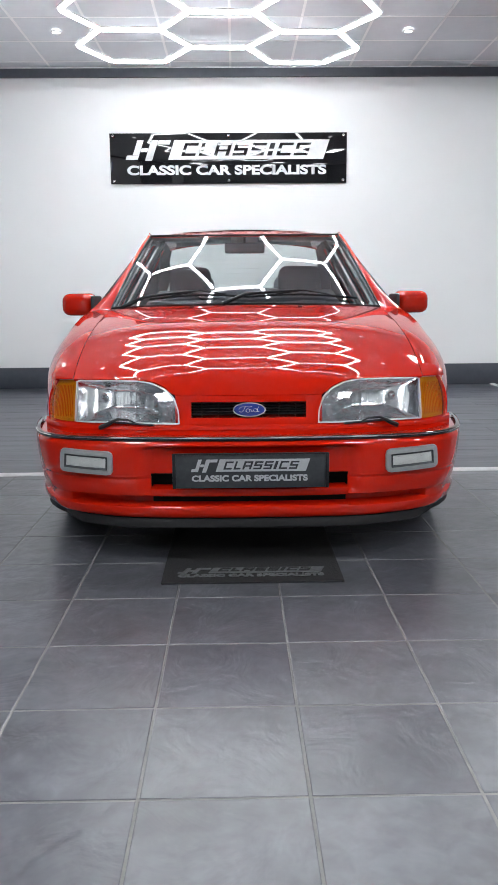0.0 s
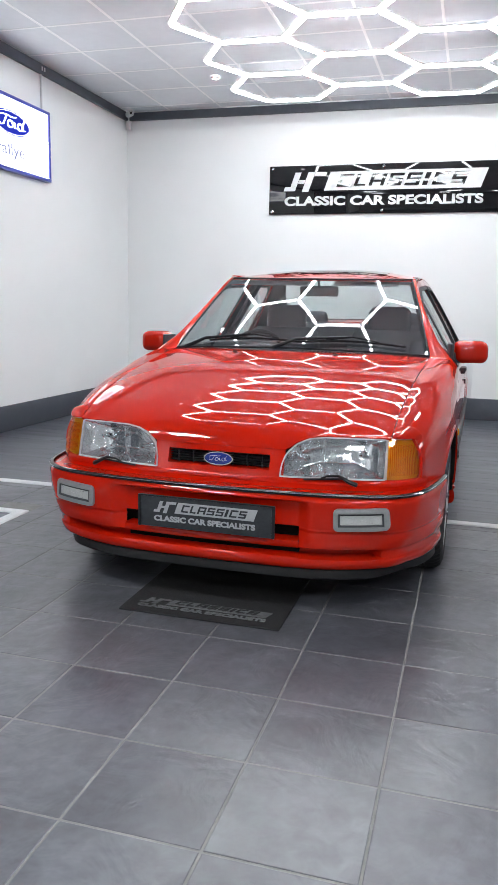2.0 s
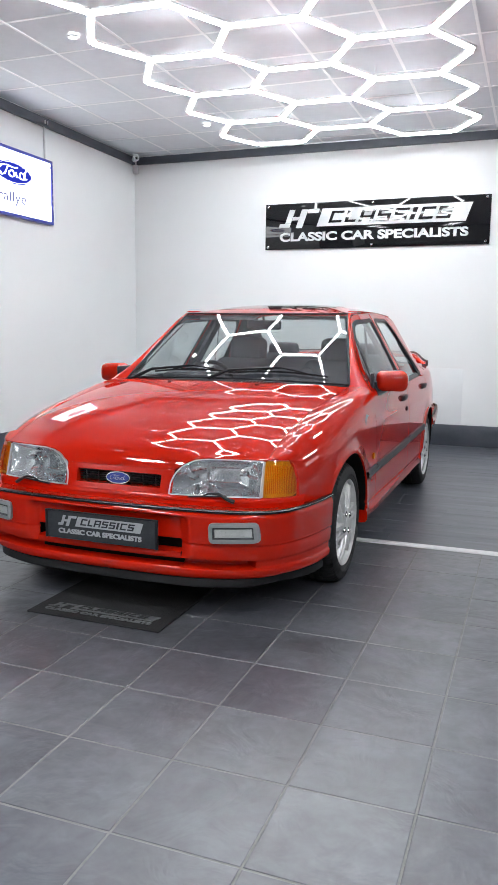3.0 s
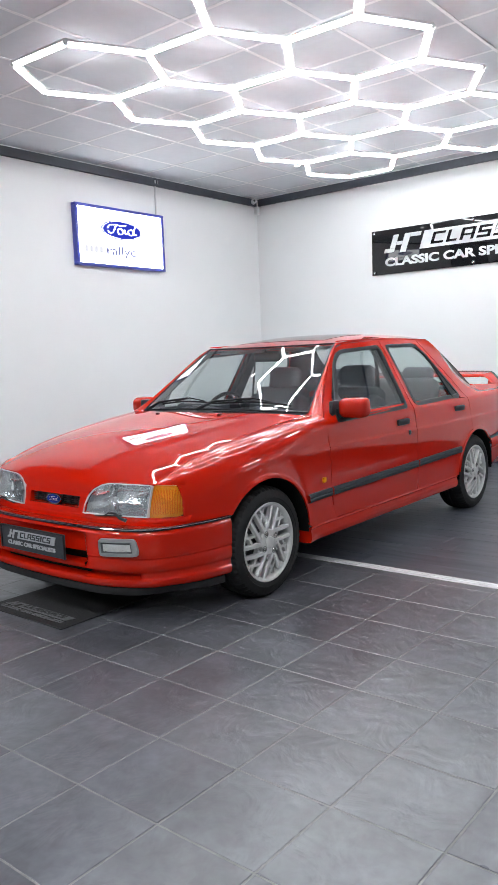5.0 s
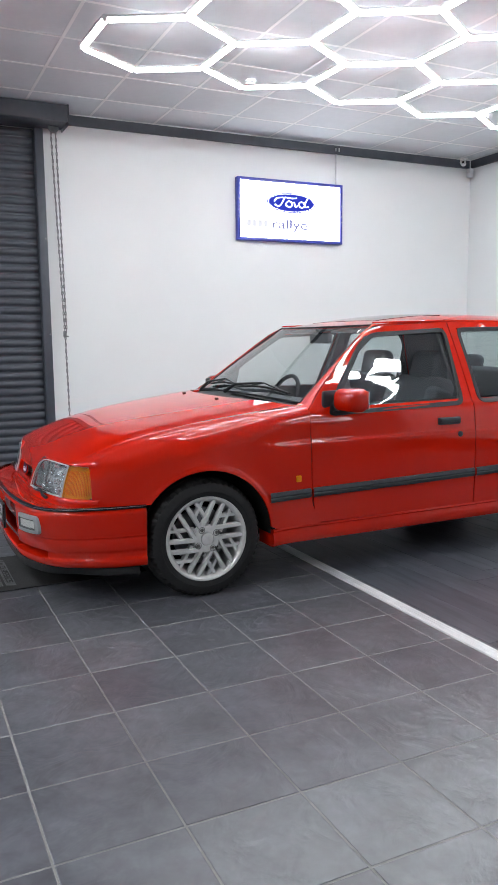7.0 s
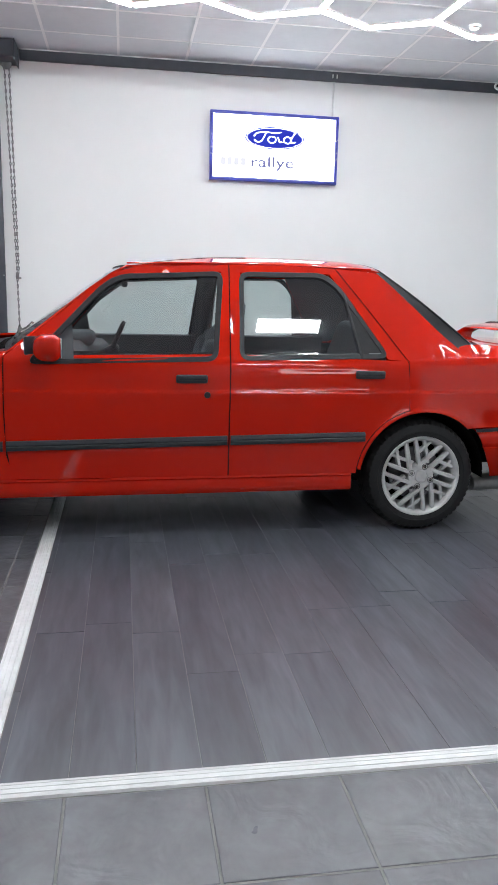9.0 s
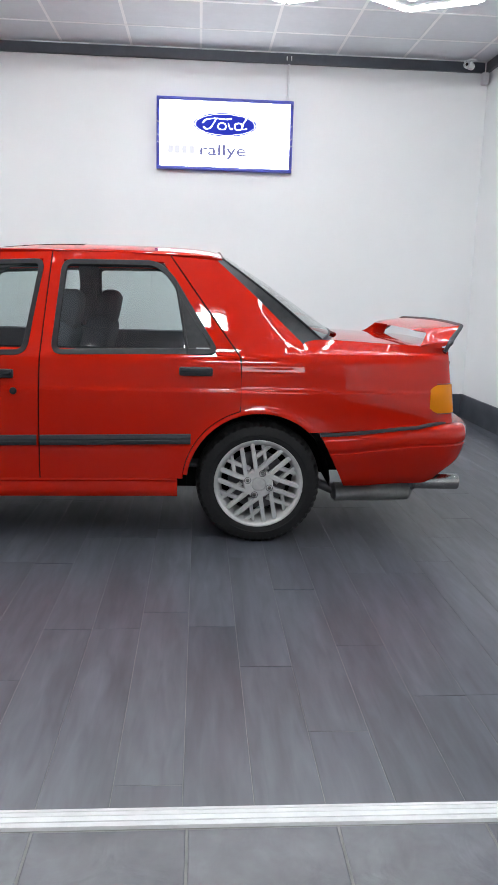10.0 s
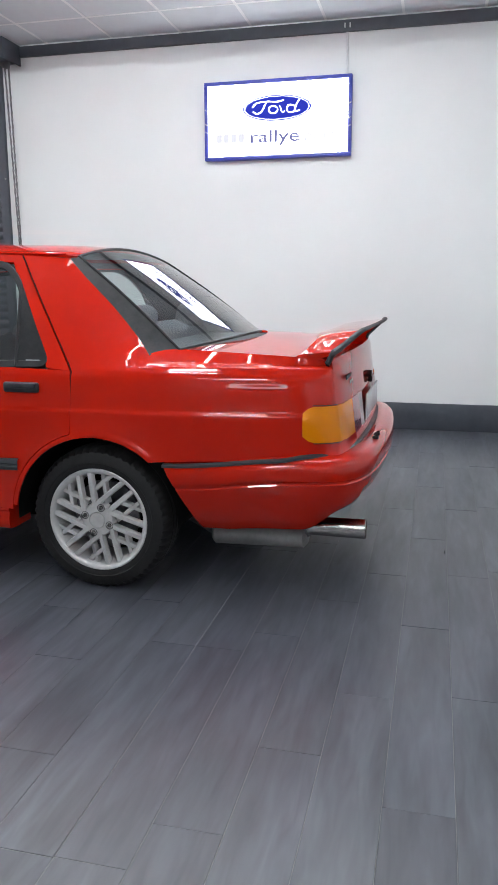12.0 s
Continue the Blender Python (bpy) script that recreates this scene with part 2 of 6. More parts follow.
def inset(pts, d):
    """A closed outline moved inwards by d."""
    n, p = len(pts), np.array(pts, float)
    area = sum(p[i - 1][0] * p[i][1] - p[i][0] * p[i - 1][1] for i in range(n))
    out = []
    for i in range(n):
        e1, e2 = p[i] - p[i - 1], p[(i + 1) % n] - p[i]
        n1 = np.array([-e1[1], e1[0]]) / (np.linalg.norm(e1) + 1e-9)
        n2 = np.array([-e2[1], e2[0]]) / (np.linalg.norm(e2) + 1e-9)
        m = n1 + n2
        m = m / max(m @ m / 2, 0.3) * (1 if area > 0 else -1)
        out.append(tuple(p[i] + d * m))
    return out


def shell(verts, faces, name="mesh"):
    me = bpy.data.meshes.new(name)
    me.from_pydata([tuple(v) for v in verts], [], faces)
    return me


def grid(rows, close_u=False, close_v=False, start=0):
    """Points and quads of a sheet whose rows are lists of points."""
    n, m = len(rows), len(rows[0])
    verts = [p for row in rows for p in row]
    faces = []
    for i in range(n if close_u else n - 1):
        for j in range(m if close_v else m - 1):
            a, b = i, (i + 1) % n
            c = (j + 1) % m
            faces.append((start + a * m + j, start + a * m + c, start + b * m + c, start + b * m + j))
    return verts, faces


def joined(*pieces):
    verts, faces = [], []
    for v, f in pieces:
        k = len(verts)
        verts += list(v)
        faces += [tuple(i + k for i in face) for face in f]
    return verts, faces


def tube(path, r, n=10, closed=False, caps=True, flat=1.0):
    """A round bar along a path."""
    p = [Vector(v) for v in path]
    rows, up = [], Vector((0.013, 0.021, 1)).normalized()
    for i, c in enumerate(p):
        a, b = (p[i - 1], p[(i + 1) % len(p)]) if closed else (p[max(i - 1, 0)], p[min(i + 1, len(p) - 1)])
        d = (b - a).normalized()
        s = d.cross(up)
        s = s.normalized() if s.length > 0.05 else d.cross(Vector((1, 0, 0))).normalized()
        u = s.cross(d)
        rr = r[i] if isinstance(r, (list, tuple)) else r
        rows.append([tuple(c + rr * (math.cos(2 * math.pi * k / n) * s + flat * math.sin(2 * math.pi * k / n) * u)) for k in range(n)])
    v, f = grid(rows, closed, True)
    if caps and not closed:
        f = f + [tuple(range(n)), tuple(range(len(v) - n, len(v)))]
    return v, f


def lathe(profile, n, axis="x", centre=(0, 0, 0), wobble=None):
    """A profile of (along the axis, radius) turned round an axis."""
    rows = []
    for k in range(n):
        a = 2 * math.pi * k / n
        row = []
        for i, (h, r) in enumerate(profile):
            if wobble:
                r = wobble(k, i, r)
            c, s = r * math.cos(a), r * math.sin(a)
            q = (h, c, s) if axis == "x" else ((c, h, s) if axis == "y" else (c, s, h))
            row.append(tuple(x + y for x, y in zip(q, centre)))
        rows.append(row)
    return grid(rows, True, False)


def block(centre, size, bevel=0.004, turn=None, segments=2):
    """A box with rounded edges, as points and faces."""
    bm = bmesh.new()
    bmesh.ops.create_cube(bm, size=1)
    for v in bm.verts:
        v.co = Vector([a * b for a, b in zip(v.co, size)])
    if bevel:
        bmesh.ops.bevel(bm, geom=bm.edges[:], offset=min(bevel, min(size) * 0.45), segments=segments, profile=0.5, affect="EDGES")
    if turn:
        bmesh.ops.rotate(bm, verts=bm.verts, cent=(0, 0, 0), matrix=Euler([radians(a) for a in turn]).to_matrix())
    bm.verts.index_update()
    out = [tuple(v.co + Vector(centre)) for v in bm.verts], [tuple(v.index for v in f.verts) for f in bm.faces]
    bm.free()
    return out


def prism(outline, place, depth):
    """An outline pulled into a plate: place(a, b, h) gives the point; h runs from 0 to depth."""
    n = len(outline)
    v = [place(a, b, 0) for a, b in outline] + [place(a, b, depth) for a, b in outline]
    f = [tuple(range(n)), tuple(range(2 * n - 1, n - 1, -1))]
    f += [(i, (i + 1) % n, n + (i + 1) % n, n + i) for i in range(n)]
    return v, f


def part(name, vf, mat, parent=None, label="", smooth=38, outward=None, thick=0.0, bevel=0.0):
    """Links points and faces as ONE mesh object under a thing or a part."""
    verts, faces = vf
    me = shell(verts, faces, name)
    bm = bmesh.new()
    bm.from_mesh(me)
    bmesh.ops.recalc_face_normals(bm, faces=bm.faces)
    if outward is not None:
        total = sum(((f.calc_center_median() - Vector(outward)).normalized().dot(f.normal) * f.calc_area() for f in bm.faces))
        if total < 0:
            bmesh.ops.reverse_faces(bm, faces=bm.faces)
    rim = [e.index for e in bm.edges if e.is_boundary] if thick else []
    bm.to_mesh(me)
    bm.free()
    me.materials.append(mat)
    if smooth:
        me.shade_smooth()
        me.set_sharp_from_angle(angle=radians(smooth))
        for i in rim:
            me.edges[i].use_edge_sharp = True
    ob = new(name, me)
    if parent is not None:
        ob.parent = parent
    if thick:
        mod = ob.modifiers.new("thickness", "SOLIDIFY")
        mod.thickness, mod.offset = thick, -1
    if bevel:
        mod = ob.modifiers.new("rounding", "BEVEL")
        mod.width, mod.segments, mod.limit_method = bevel, 2, "ANGLE"
    if label:
        tagged(ob, label)
    return ob


def empty(name, x=0, y=0, z=0, rz=0):
    ob = new(name)
    ob.empty_display_size = 0.1
    ob.matrix_basis = pose(x, y, z, 0, 0, rz)
    return ob


def lettering(name, text, size, place, parent, mat, depth=0.002, width=None, shear=0.0, heavy=0.0, label=""):
    """Raised letters; place is a pose whose x runs along the line and y up the letters; width fits the line to a length."""
    cu = bpy.data.curves.new(name, "FONT")
    cu.body, cu.size, cu.extrude, cu.shear, cu.offset = text, size, depth, shear, heavy
    cu.align_x, cu.align_y = "CENTER", "CENTER"
    tmp = new(name, cu)
    me = bpy.data.meshes.new_from_object(tmp.evaluated_get(bpy.context.evaluated_depsgraph_get()))
    bpy.data.objects.remove(tmp)
    if width:
        xs = [v.co.x for v in me.vertices]
        k, mid = width / (max(xs) - min(xs)), (max(xs) + min(xs)) / 2
        for v in me.vertices:
            v.co.x = (v.co.x - mid) * k
    me.materials.clear()
    me.materials.append(mat)
    ob = new(name, me)
    ob.parent = parent
    ob.matrix_basis = place
    return tagged(ob, label) if label else ob


# ---- room ----
WX0, WX1, WY0, WY1, HIGH = -3.01, 6.2, -6.0, 5.74, 3.24


def boxes(name, mat, spans, label, category="wall", bevel=0.0):
    vf = joined(*[block(((a + b) / 2, (c + d) / 2, (e + f) / 2), (b - a, d - c, f - e), bevel) for a, b, c, d, e, f in spans])
    return tagged(part(name, vf, mat, None, smooth=0 if not bevel else 38), label, category, kind="structure")


boxes("wall_north", WHITEPAINT, [(WX0 - 0.2, WX1 + 0.2, WY1, WY1 + 0.2, -0.02, HIGH + 0.2)], "white painted plaster wall behind the car")
boxes("wall_west", WHITEPAINT, [(WX0 - 0.2, WX0, 0.87, WY1, -0.02, HIGH + 0.2), (WX0 - 0.2, WX0, WY0, -3.4, -0.02, HIGH + 0.2), (WX0 - 0.2, WX0, -3.4, 0.87, 3.12, HIGH + 0.2)], "white painted plaster wall with a shutter opening")
# East and south walls are unseen, added to close the room and set reflections.
boxes("wall_east", FARWALL, [(WX1, WX1 + 0.2, WY0, WY1, -0.02, HIGH + 0.2)], "unseen added wall closing the showroom, dark grey to dim reflections")
boxes("wall_south", SOUTHWALL, [(WX0 - 0.2, WX1 + 0.2, WY0 - 0.2, WY0, -0.02, HIGH + 0.2)], "unseen added wall closing the showroom, mid grey to fill the car front")
boxes("baseboard", SLATE, [(WX0, WX1, WY1 - 0.018, WY1, 0.0, 0.228), (WX0, WX0 + 0.018, 0.89, WY1 - 0.018, 0.0, 0.228)], "dark slate grey painted skirting board", "skirting", 0.004)
boxes("trim", SLATE, [(WX0, WX1, WY1 - 0.035, WY1, 3.155, HIGH), (WX0, WX0 + 0.035, 1.06, WY1 - 0.035, 3.155, HIGH)], "dark slate grey painted ceiling trim", "trim", 0.003)


def ceiling():
    """Suspended ceiling: lay-in tiles a little above the bars of their grid."""
    pitch, x0, y0 = 0.607, -1.89, 1.31
    slab = [block(((WX0 + WX1) / 2, (WY0 + WY1) / 2, HIGH + 0.11), (WX1 - WX0 + 0.4, WY1 - WY0 + 0.4, 0.18), 0)]
    xs = [x0 + pitch * k for k in range(-2, 14) if WX0 < x0 + pitch * k < WX1]
    ys = [y0 + pitch * k for k in range(-12, 8) if WY0 < y0 + pitch * k < WY1]
    ob = part("ceiling", joined(*slab), CEILTILE, None, smooth=0)
    me = ob.data
    bars = [block((x, (WY0 + WY1) / 2, HIGH + 0.019), (0.022, WY1 - WY0, 0.004), 0) for x in xs]
    bars += [block(((WX0 + WX1) / 2, y, HIGH + 0.0193), (WX1 - WX0, 0.022, 0.0032), 0) for y in ys]
    v, f = joined(*bars)
    base = len(me.vertices)
    verts = [tuple(p.co) for p in me.vertices] + v
    faces = [tuple(p.vertices) for p in me.polygons] + [tuple(i + base for i in q) for q in f]
    cut = len(me.polygons)
    both = shell(verts, faces, "ceiling")
    both.materials.append(CEILTILE)
    both.materials.append(CEILBAR)
    for p in both.polygons:
        p.material_index = int(p.index >= cut)
    ob.data = both
    return tagged(ob, "suspended ceiling of white lay-in tiles in a thin grid", "ceiling", kind="structure")


ceiling()
floor_slab = boxes("floor", GROUT, [(WX0 - 0.2, WX1 + 0.2, WY0 - 0.2, WY1 + 0.2, -0.12, -0.0012)], "dark slate-look tiles and wood-look planks in pale grout", "floor")


# ---- shutter ----
def shutter():
    root = tagged(empty("roller_shutter", WX0, -1.2, 0), "closed dark grey steel roller shutter with side guide", "shutter")
    y0, y1 = -2.1, 2.0
    prof = []
    for k in range(9):
        a = k / 8
        prof.append((0.018 * math.sin(math.pi * a) ** 0.6, 0.006 + a * 0.062))
    v, f = grid([[(-0.06 + d, y, z) for d, z in [(0, 0)] + prof + [(0, 0.074)]] for y in (y0, y1)])
    first = part("slat", (v, f), SLATE, root, smooth=50)
    for k in range(1, 42):
        o = first.copy()
        scene.collection.objects.link(o)
        o.location.z = 0.074 * k
    part("guide", joined(block((-0.005, 2.035, 1.55), (0.09, 0.075, 3.1), 0.004), block((0.03, 2.012, 1.55), (0.012, 0.03, 3.1), 0.003)), SLATE, root)
    part("hood", joined(block((0.12, 0.05, 3.18), (0.34, 4.38, 0.14), 0.006), block((0.12, 2.247, 3.17), (0.35, 0.012, 0.165), 0.003)), SLATE, root, "dark grey folded steel shutter box")
    for z in (0.45, 1.3, 2.15):
        part("bolt", lathe([(0.0, 0.0), (0.0, 0.008), (0.008, 0.008), (0.01, 0.0)], 8, "x", (0.04, 2.06, z)), DULL, root)
    return root


shutter()


def chain():
    root = tagged(empty("pull_chain", WX0 + 0.07, 0.985, 0), "galvanised steel shutter pull chain hanging beside the guide", "chain")
    links = []
    for side, (ya, za, yb, zb) in enumerate([(-0.05, 3.08, 0.0, 1.32), (-0.01, 3.08, 0.015, 1.32), (0.0, 1.28, 0.01, 0.5)]):
        n = int((za - zb) / 0.03)
        for k in range(n):
            t = (k + 0.5) / n
            y, z, wide = ya + (yb - ya) * t, za + (zb - za) * t, k % 2
            ring = [((0.006 * math.cos(a) if wide else 0.0) + side * 0.006, y + (0.0 if wide else 0.006 * math.cos(a)), z + 0.02 * math.sin(a)) for a in [2 * math.pi * j / 8 for j in range(8)]]
            links.append(tube(ring, 0.0042, 5, closed=True))
    tagged(part("chain_loop", joined(*links), DULL, root), kind="stuff")
    part("joiner", joined(block((0.0, 0.0, 1.30), (0.02, 0.03, 0.06), 0.006), block((0.0, 0.012, 1.28), (0.012, 0.045, 0.014), 0.004)), DULL, root)
    part("wheel", joined(lathe([(-0.012, 0.0), (-0.012, 0.045), (0.0, 0.034), (0.012, 0.045), (0.012, 0.0)], 20, "x", (0.02, -0.03, 3.1)), block((0.0, -0.03, 3.13), (0.03, 0.05, 0.12), 0.004)), DULL, root)


chain()


# ---- wall things ----
def logo(root, wide, high, at, flip_mat, ink, with_words=True):
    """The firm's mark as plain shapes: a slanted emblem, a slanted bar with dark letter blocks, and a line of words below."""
    def place(dx, dy, dz=0.0):
        return at @ pose(dx, dy, dz)

    def slanted(x0, x1, y0, y1, k):
        return [(x0 + k * y0, y0), (x1 + k * y0, y0), (x1 + k * y1, y1), (x0 + k * y1, y1)]

    def plate(name, outline, h0, h1, mat, label=""):
        vf = prism(outline, lambda a, b, h: tuple(at @ Vector((a, b, h0 + h))), h1 - h0)
        return part(name, vf, mat, root, label, smooth=0)

    k = 0.35
    y0, y1 = -0.02 * high, 0.36 * high
    u = wide / 2.44
    plate("emblem", slanted(-1.00 * u, -0.935 * u, y0 + 0.09 * high, y1, k), 0, 0.003, ink, "slanted emblem block")
    plate("emblem", slanted(-1.06 * u, -0.935 * u, y0, y0 + 0.085 * high, k), 0, 0.003, ink)
    plate("emblem", slanted(-0.931 * u, -0.862 * u, 0.13 * high, 0.205 * high, k), 0, 0.003, ink)
    plate("emblem", slanted(-0.858 * u, -0.785 * u, y0 - 0.02 * high, y1, k), 0, 0.003, ink)
    plate("emblem", slanted(-0.781 * u, -0.655 * u, 0.275 * high, y1, k), 0, 0.003, ink)
    plate("bar", slanted(-0.62 * u, 0.98 * u, y0, y1, k), 0, 0.003, ink, "slanted bar behind letter blocks")
    widths = [0.145, 0.12, 0.155, 0.145, 0.145, 0.06, 0.145, 0.145]
    x = -0.50 * u
    for n, w in enumerate(widths):
        a, b, c, d = x, x + w * u, 0.05 * high, 0.30 * high
        s = 0.035 * u
        mid = (c + d) / 2
        rows = {0: [(a, a + s, c, d), (a, b, c, c + 0.05 * high), (a, b, d - 0.05 * high, d)], 1: [(a, a + s, c, d), (a, b, c, c + 0.05 * high)], 2: [(a, a + s, c, d), (b - s, b, c, d), (a, b, d - 0.05 * high, d), (a, b, mid - 0.04 * high, mid + 0.0 * high)], 5: [(a, b - 0.01 * u, c, d)]}
        stroke = rows.get(n if n != 6 else 0, [(a, b, c, c + 0.05 * high), (a, b, d - 0.05 * high, d), (a, b, mid - 0.025 * high, mid + 0.025 * high), (a, a + s, mid, d), (b - s, b, c, mid)])
        vf = joined(*[prism(slanted(e, f, g, h, k), lambda p, q, r: tuple(at @ Vector((p, q, 0.003 + r))), 0.002) for e, f, g, h in stroke])
        part("letter_block", vf, flip_mat, root, smooth=0)
        x += (w + 0.035) * u
    if with_words:
        lettering("lettering", "CLASSIC CAR SPECIALISTS", 0.25 * high, place(-0.02 * u, -0.24 * high, 0.002), root, ink, 0.0015, 2.06 * u, 0.0, 0.010 * high)


def wall_sign():
    root = tagged(empty("wall_sign", -0.098, WY1 - 0.015, 2.371), "black gloss acrylic wall sign with white lettering", "sign")
    root.rotation_euler = (radians(-0.6), 0, 0)
    part("panel", block((0, 0, 0), (2.445, 0.012, 0.50), 0.003), GLOSSBLACK, root, "polished black acrylic panel")
    logo(root, 2.44, 0.50, pose(0, -0.0065, 0, 90, 0, 0), GLOSSBLACK, WHITEINK)
    for x in (-1.185, 0.0, 1.185):
        for z in (-0.222, 0.222):
            part("stud", lathe([(-0.006, 0.0), (-0.014, 0.009), (-0.011, 0.014), (0.006, 0.014)], 14, "y", (x, -0.006, z)), CHROME, root, "polished steel stud")


wall_sign()


def oval(rx, ry, n=36):
    return [(rx * math.cos(2 * math.pi * k / n), ry * math.sin(2 * math.pi * k / n)) for k in range(n)]


def script_mark(root, at, rx, ry, mat, h=0.001):
    """The oval's script as a run of plain rounded strokes."""
    ring = [(0.13 * math.cos(a), 0.30 * math.sin(a)) for a in [math.pi * k / 8 for k in range(17)]]
    strokes = [[(-0.70, 0.10), (-0.60, 0.42), (-0.30, 0.52), (0.02, 0.44), (0.20, 0.54)],
               [(-0.28, 0.50), (-0.36, 0.10), (-0.46, -0.34), (-0.60, -0.42), (-0.68, -0.22)],
               [(a - 0.10, b - 0.14) for a, b in ring],
               [(0.10, 0.10), (0.16, -0.36), (0.24, -0.30)],
               [(a * 0.95 + 0.42, b - 0.12) for a, b in ring],
               [(0.66, 0.52), (0.56, 0.10), (0.54, -0.36), (0.68, -0.28)]]
    for line in strokes:
        pts = resample(line, 16)
        part("stroke", tube([tuple(at @ Vector((a * rx, b * ry, h))) for a, b in pts], 0.042 * rx, 6, flat=0.3), mat, root)


def lightbox():
    root = tagged(empty("lightbox_sign", WX0, 3.355, 2.532), "lit white wall lightbox with blue oval and blue frame", "sign")
    at = pose(0.066, 0, 0, 90, 0, 90)
    W2, H2 = 0.61, 0.306
    rails = [block((0.034, 0, s * (H2 - 0.014)), (0.066, 2 * W2, 0.028), 0.004) for s in (-1, 1)] + [block((0.0345, s * (W2 - 0.014), 0), (0.065, 0.028, 2 * H2 - 0.056), 0.004) for s in (-1, 1)]
    part("frame", joined(*rails), FRAMEBLUE, root, "glossy blue frame")
    part("face", block((0.045, 0, 0), (0.02, 2 * W2 - 0.05, 2 * H2 - 0.05), 0.002), SCREENGLOW, root, "glowing white face")
    face = pose(0.0555, 0, 0.085, 90, 0, 90)
    part("oval", prism(oval(0.285, 0.1), lambda a, b, h: tuple(face @ Vector((a, b, h))), 0.002), INKBLUE, root, "blue oval")
    part("oval_ring", tube([tuple(face @ Vector((a, b, 0.002))) for a, b in oval(0.268, 0.088)], 0.004, 6, closed=True, flat=0.3), SCREENGLOW, root)
    script_mark(root, face @ pose(0, 0, 0.002), 0.285, 0.1, SCREENGLOW)
    low = pose(0.0565, 0, -0.135, 90, 0, 90)
    lettering("word", "rallye", 0.135, low @ pose(-0.015, 0, 0), root, INKGREY, 0.0008, 0.41, 0.0, 0.0015)
    for n, x in enumerate((-0.485, -0.425, -0.36, -0.295)):
        part("faint_bar", joined(block((0.0565, x, -0.135), (0.002, 0.045, 0.07), 0)), INKPALE, root)
    lettering("word", "sport", 0.12, low @ pose(0.33, 0, 0), root, INKPALE, 0.0008, 0.32)
    for s in (-1, 1):
        for z in (-0.08, -0.02, 0.09):
            part("stripe", block((0.0675, s * (W2 - 0.014), z), (0.002, 0.02, 0.006), 0, (35 * s, 0, 0)), WHITEINK, root)
    part("conduit", tube([(0.012, 0.56, 0.30), (0.012, 0.56, 0.72)], 0.011, 8), PLASTICWHITE, root, "thin white cable conduit")
    for y in (0.54, 0.58):
        part("clip", block((0.04, y, 0.665), (0.012, 0.008, 0.035), 0.002), PLASTICWHITE, root)


lightbox()


def far_lightbox():
    """Lit sign on the closing wall, known from its mirror image in the paint."""
    root = tagged(empty("lightbox_sign", WX1, 4.35, 2.15, 180), "lit white wall lightbox with red oval", "sign")
    rails = [block((0.034, 0, k * 0.292), (0.066, 1.22, 0.028), 0.004) for k in (-1, 1)] + [block((0.0345, k * 0.596, 0), (0.065, 0.028, 0.556), 0.004) for k in (-1, 1)]
    part("frame", joined(*rails), PLASTICWHITE, root)
    part("face", block((0.045, 0, 0), (0.02, 1.17, 0.56), 0.002), SCREENGLOW, root, "glowing white face")
    face = pose(0.0555, 0, 0.0, 90, 0, 90)
    part("oval", prism(oval(0.42, 0.15), lambda a, b, h: tuple(face @ Vector((a, b, h))), 0.002), REDLENS, root, "red oval")
    part("oval_ring", tube([tuple(face @ Vector((a, b, 0.002))) for a, b in oval(0.395, 0.133)], 0.005, 6, closed=True, flat=0.3), SCREENGLOW, root)


far_lightbox()


def security_camera():
    root = tagged(empty("security_camera", WX0 + 0.12, WY1 - 0.2, 3.235), "small white security camera under the ceiling corner", "camera")
    part("base", lathe([(0.0, 0.0), (0.0, 0.04), (-0.014, 0.038), (-0.02, 0.0)], 16, "z"), PLASTICWHITE, root)
    part("arm", tube([(0, 0, -0.015), (0.012, -0.012, -0.04)], 0.012, 10), PLASTICWHITE, root)
    turn = pose(0.02, -0.03, -0.055, 0, 0, -45)
    v, f = lathe([(-0.05, 0.0), (-0.05, 0.03), (0.045, 0.034), (0.05, 0.028), (0.042, 0.0)], 18, "x")
    part("housing", ([tuple(turn @ Vector(p)) for p in v], f), PLASTICWHITE, root)
    v, f = lathe([(0.044, 0.0), (0.047, 0.022), (0.05, 0.024)], 16, "x")
    part("lens", ([tuple(turn @ Vector(p)) for p in v], f), GLOSSBLACK, root, "black camera lens")
    box = tagged(empty("junction_box", WX0 + 0.045, WY1 - 0.045, 3.10), "small white junction box in the wall corner", "junction box")
    part("case", block((0, 0, 0), (0.06, 0.06, 0.10), 0.008), PLASTICWHITE, box)
    part("cable", tube([(0, 0, 0.05), (0, 0, 0.14)], 0.006, 6), PLASTICWHITE, box)


security_camera()


def wall_sheet():
    root = tagged(empty("protective_sheet", 0.015, WY1, 0.531), "thin pale plastic protective sheet on the wall behind the car", "wall sheet")
    part("sheet", block((0, -0.002, 0), (1.83, 0.003, 0.60), 0.001), SHEET, root)


wall_sheet()


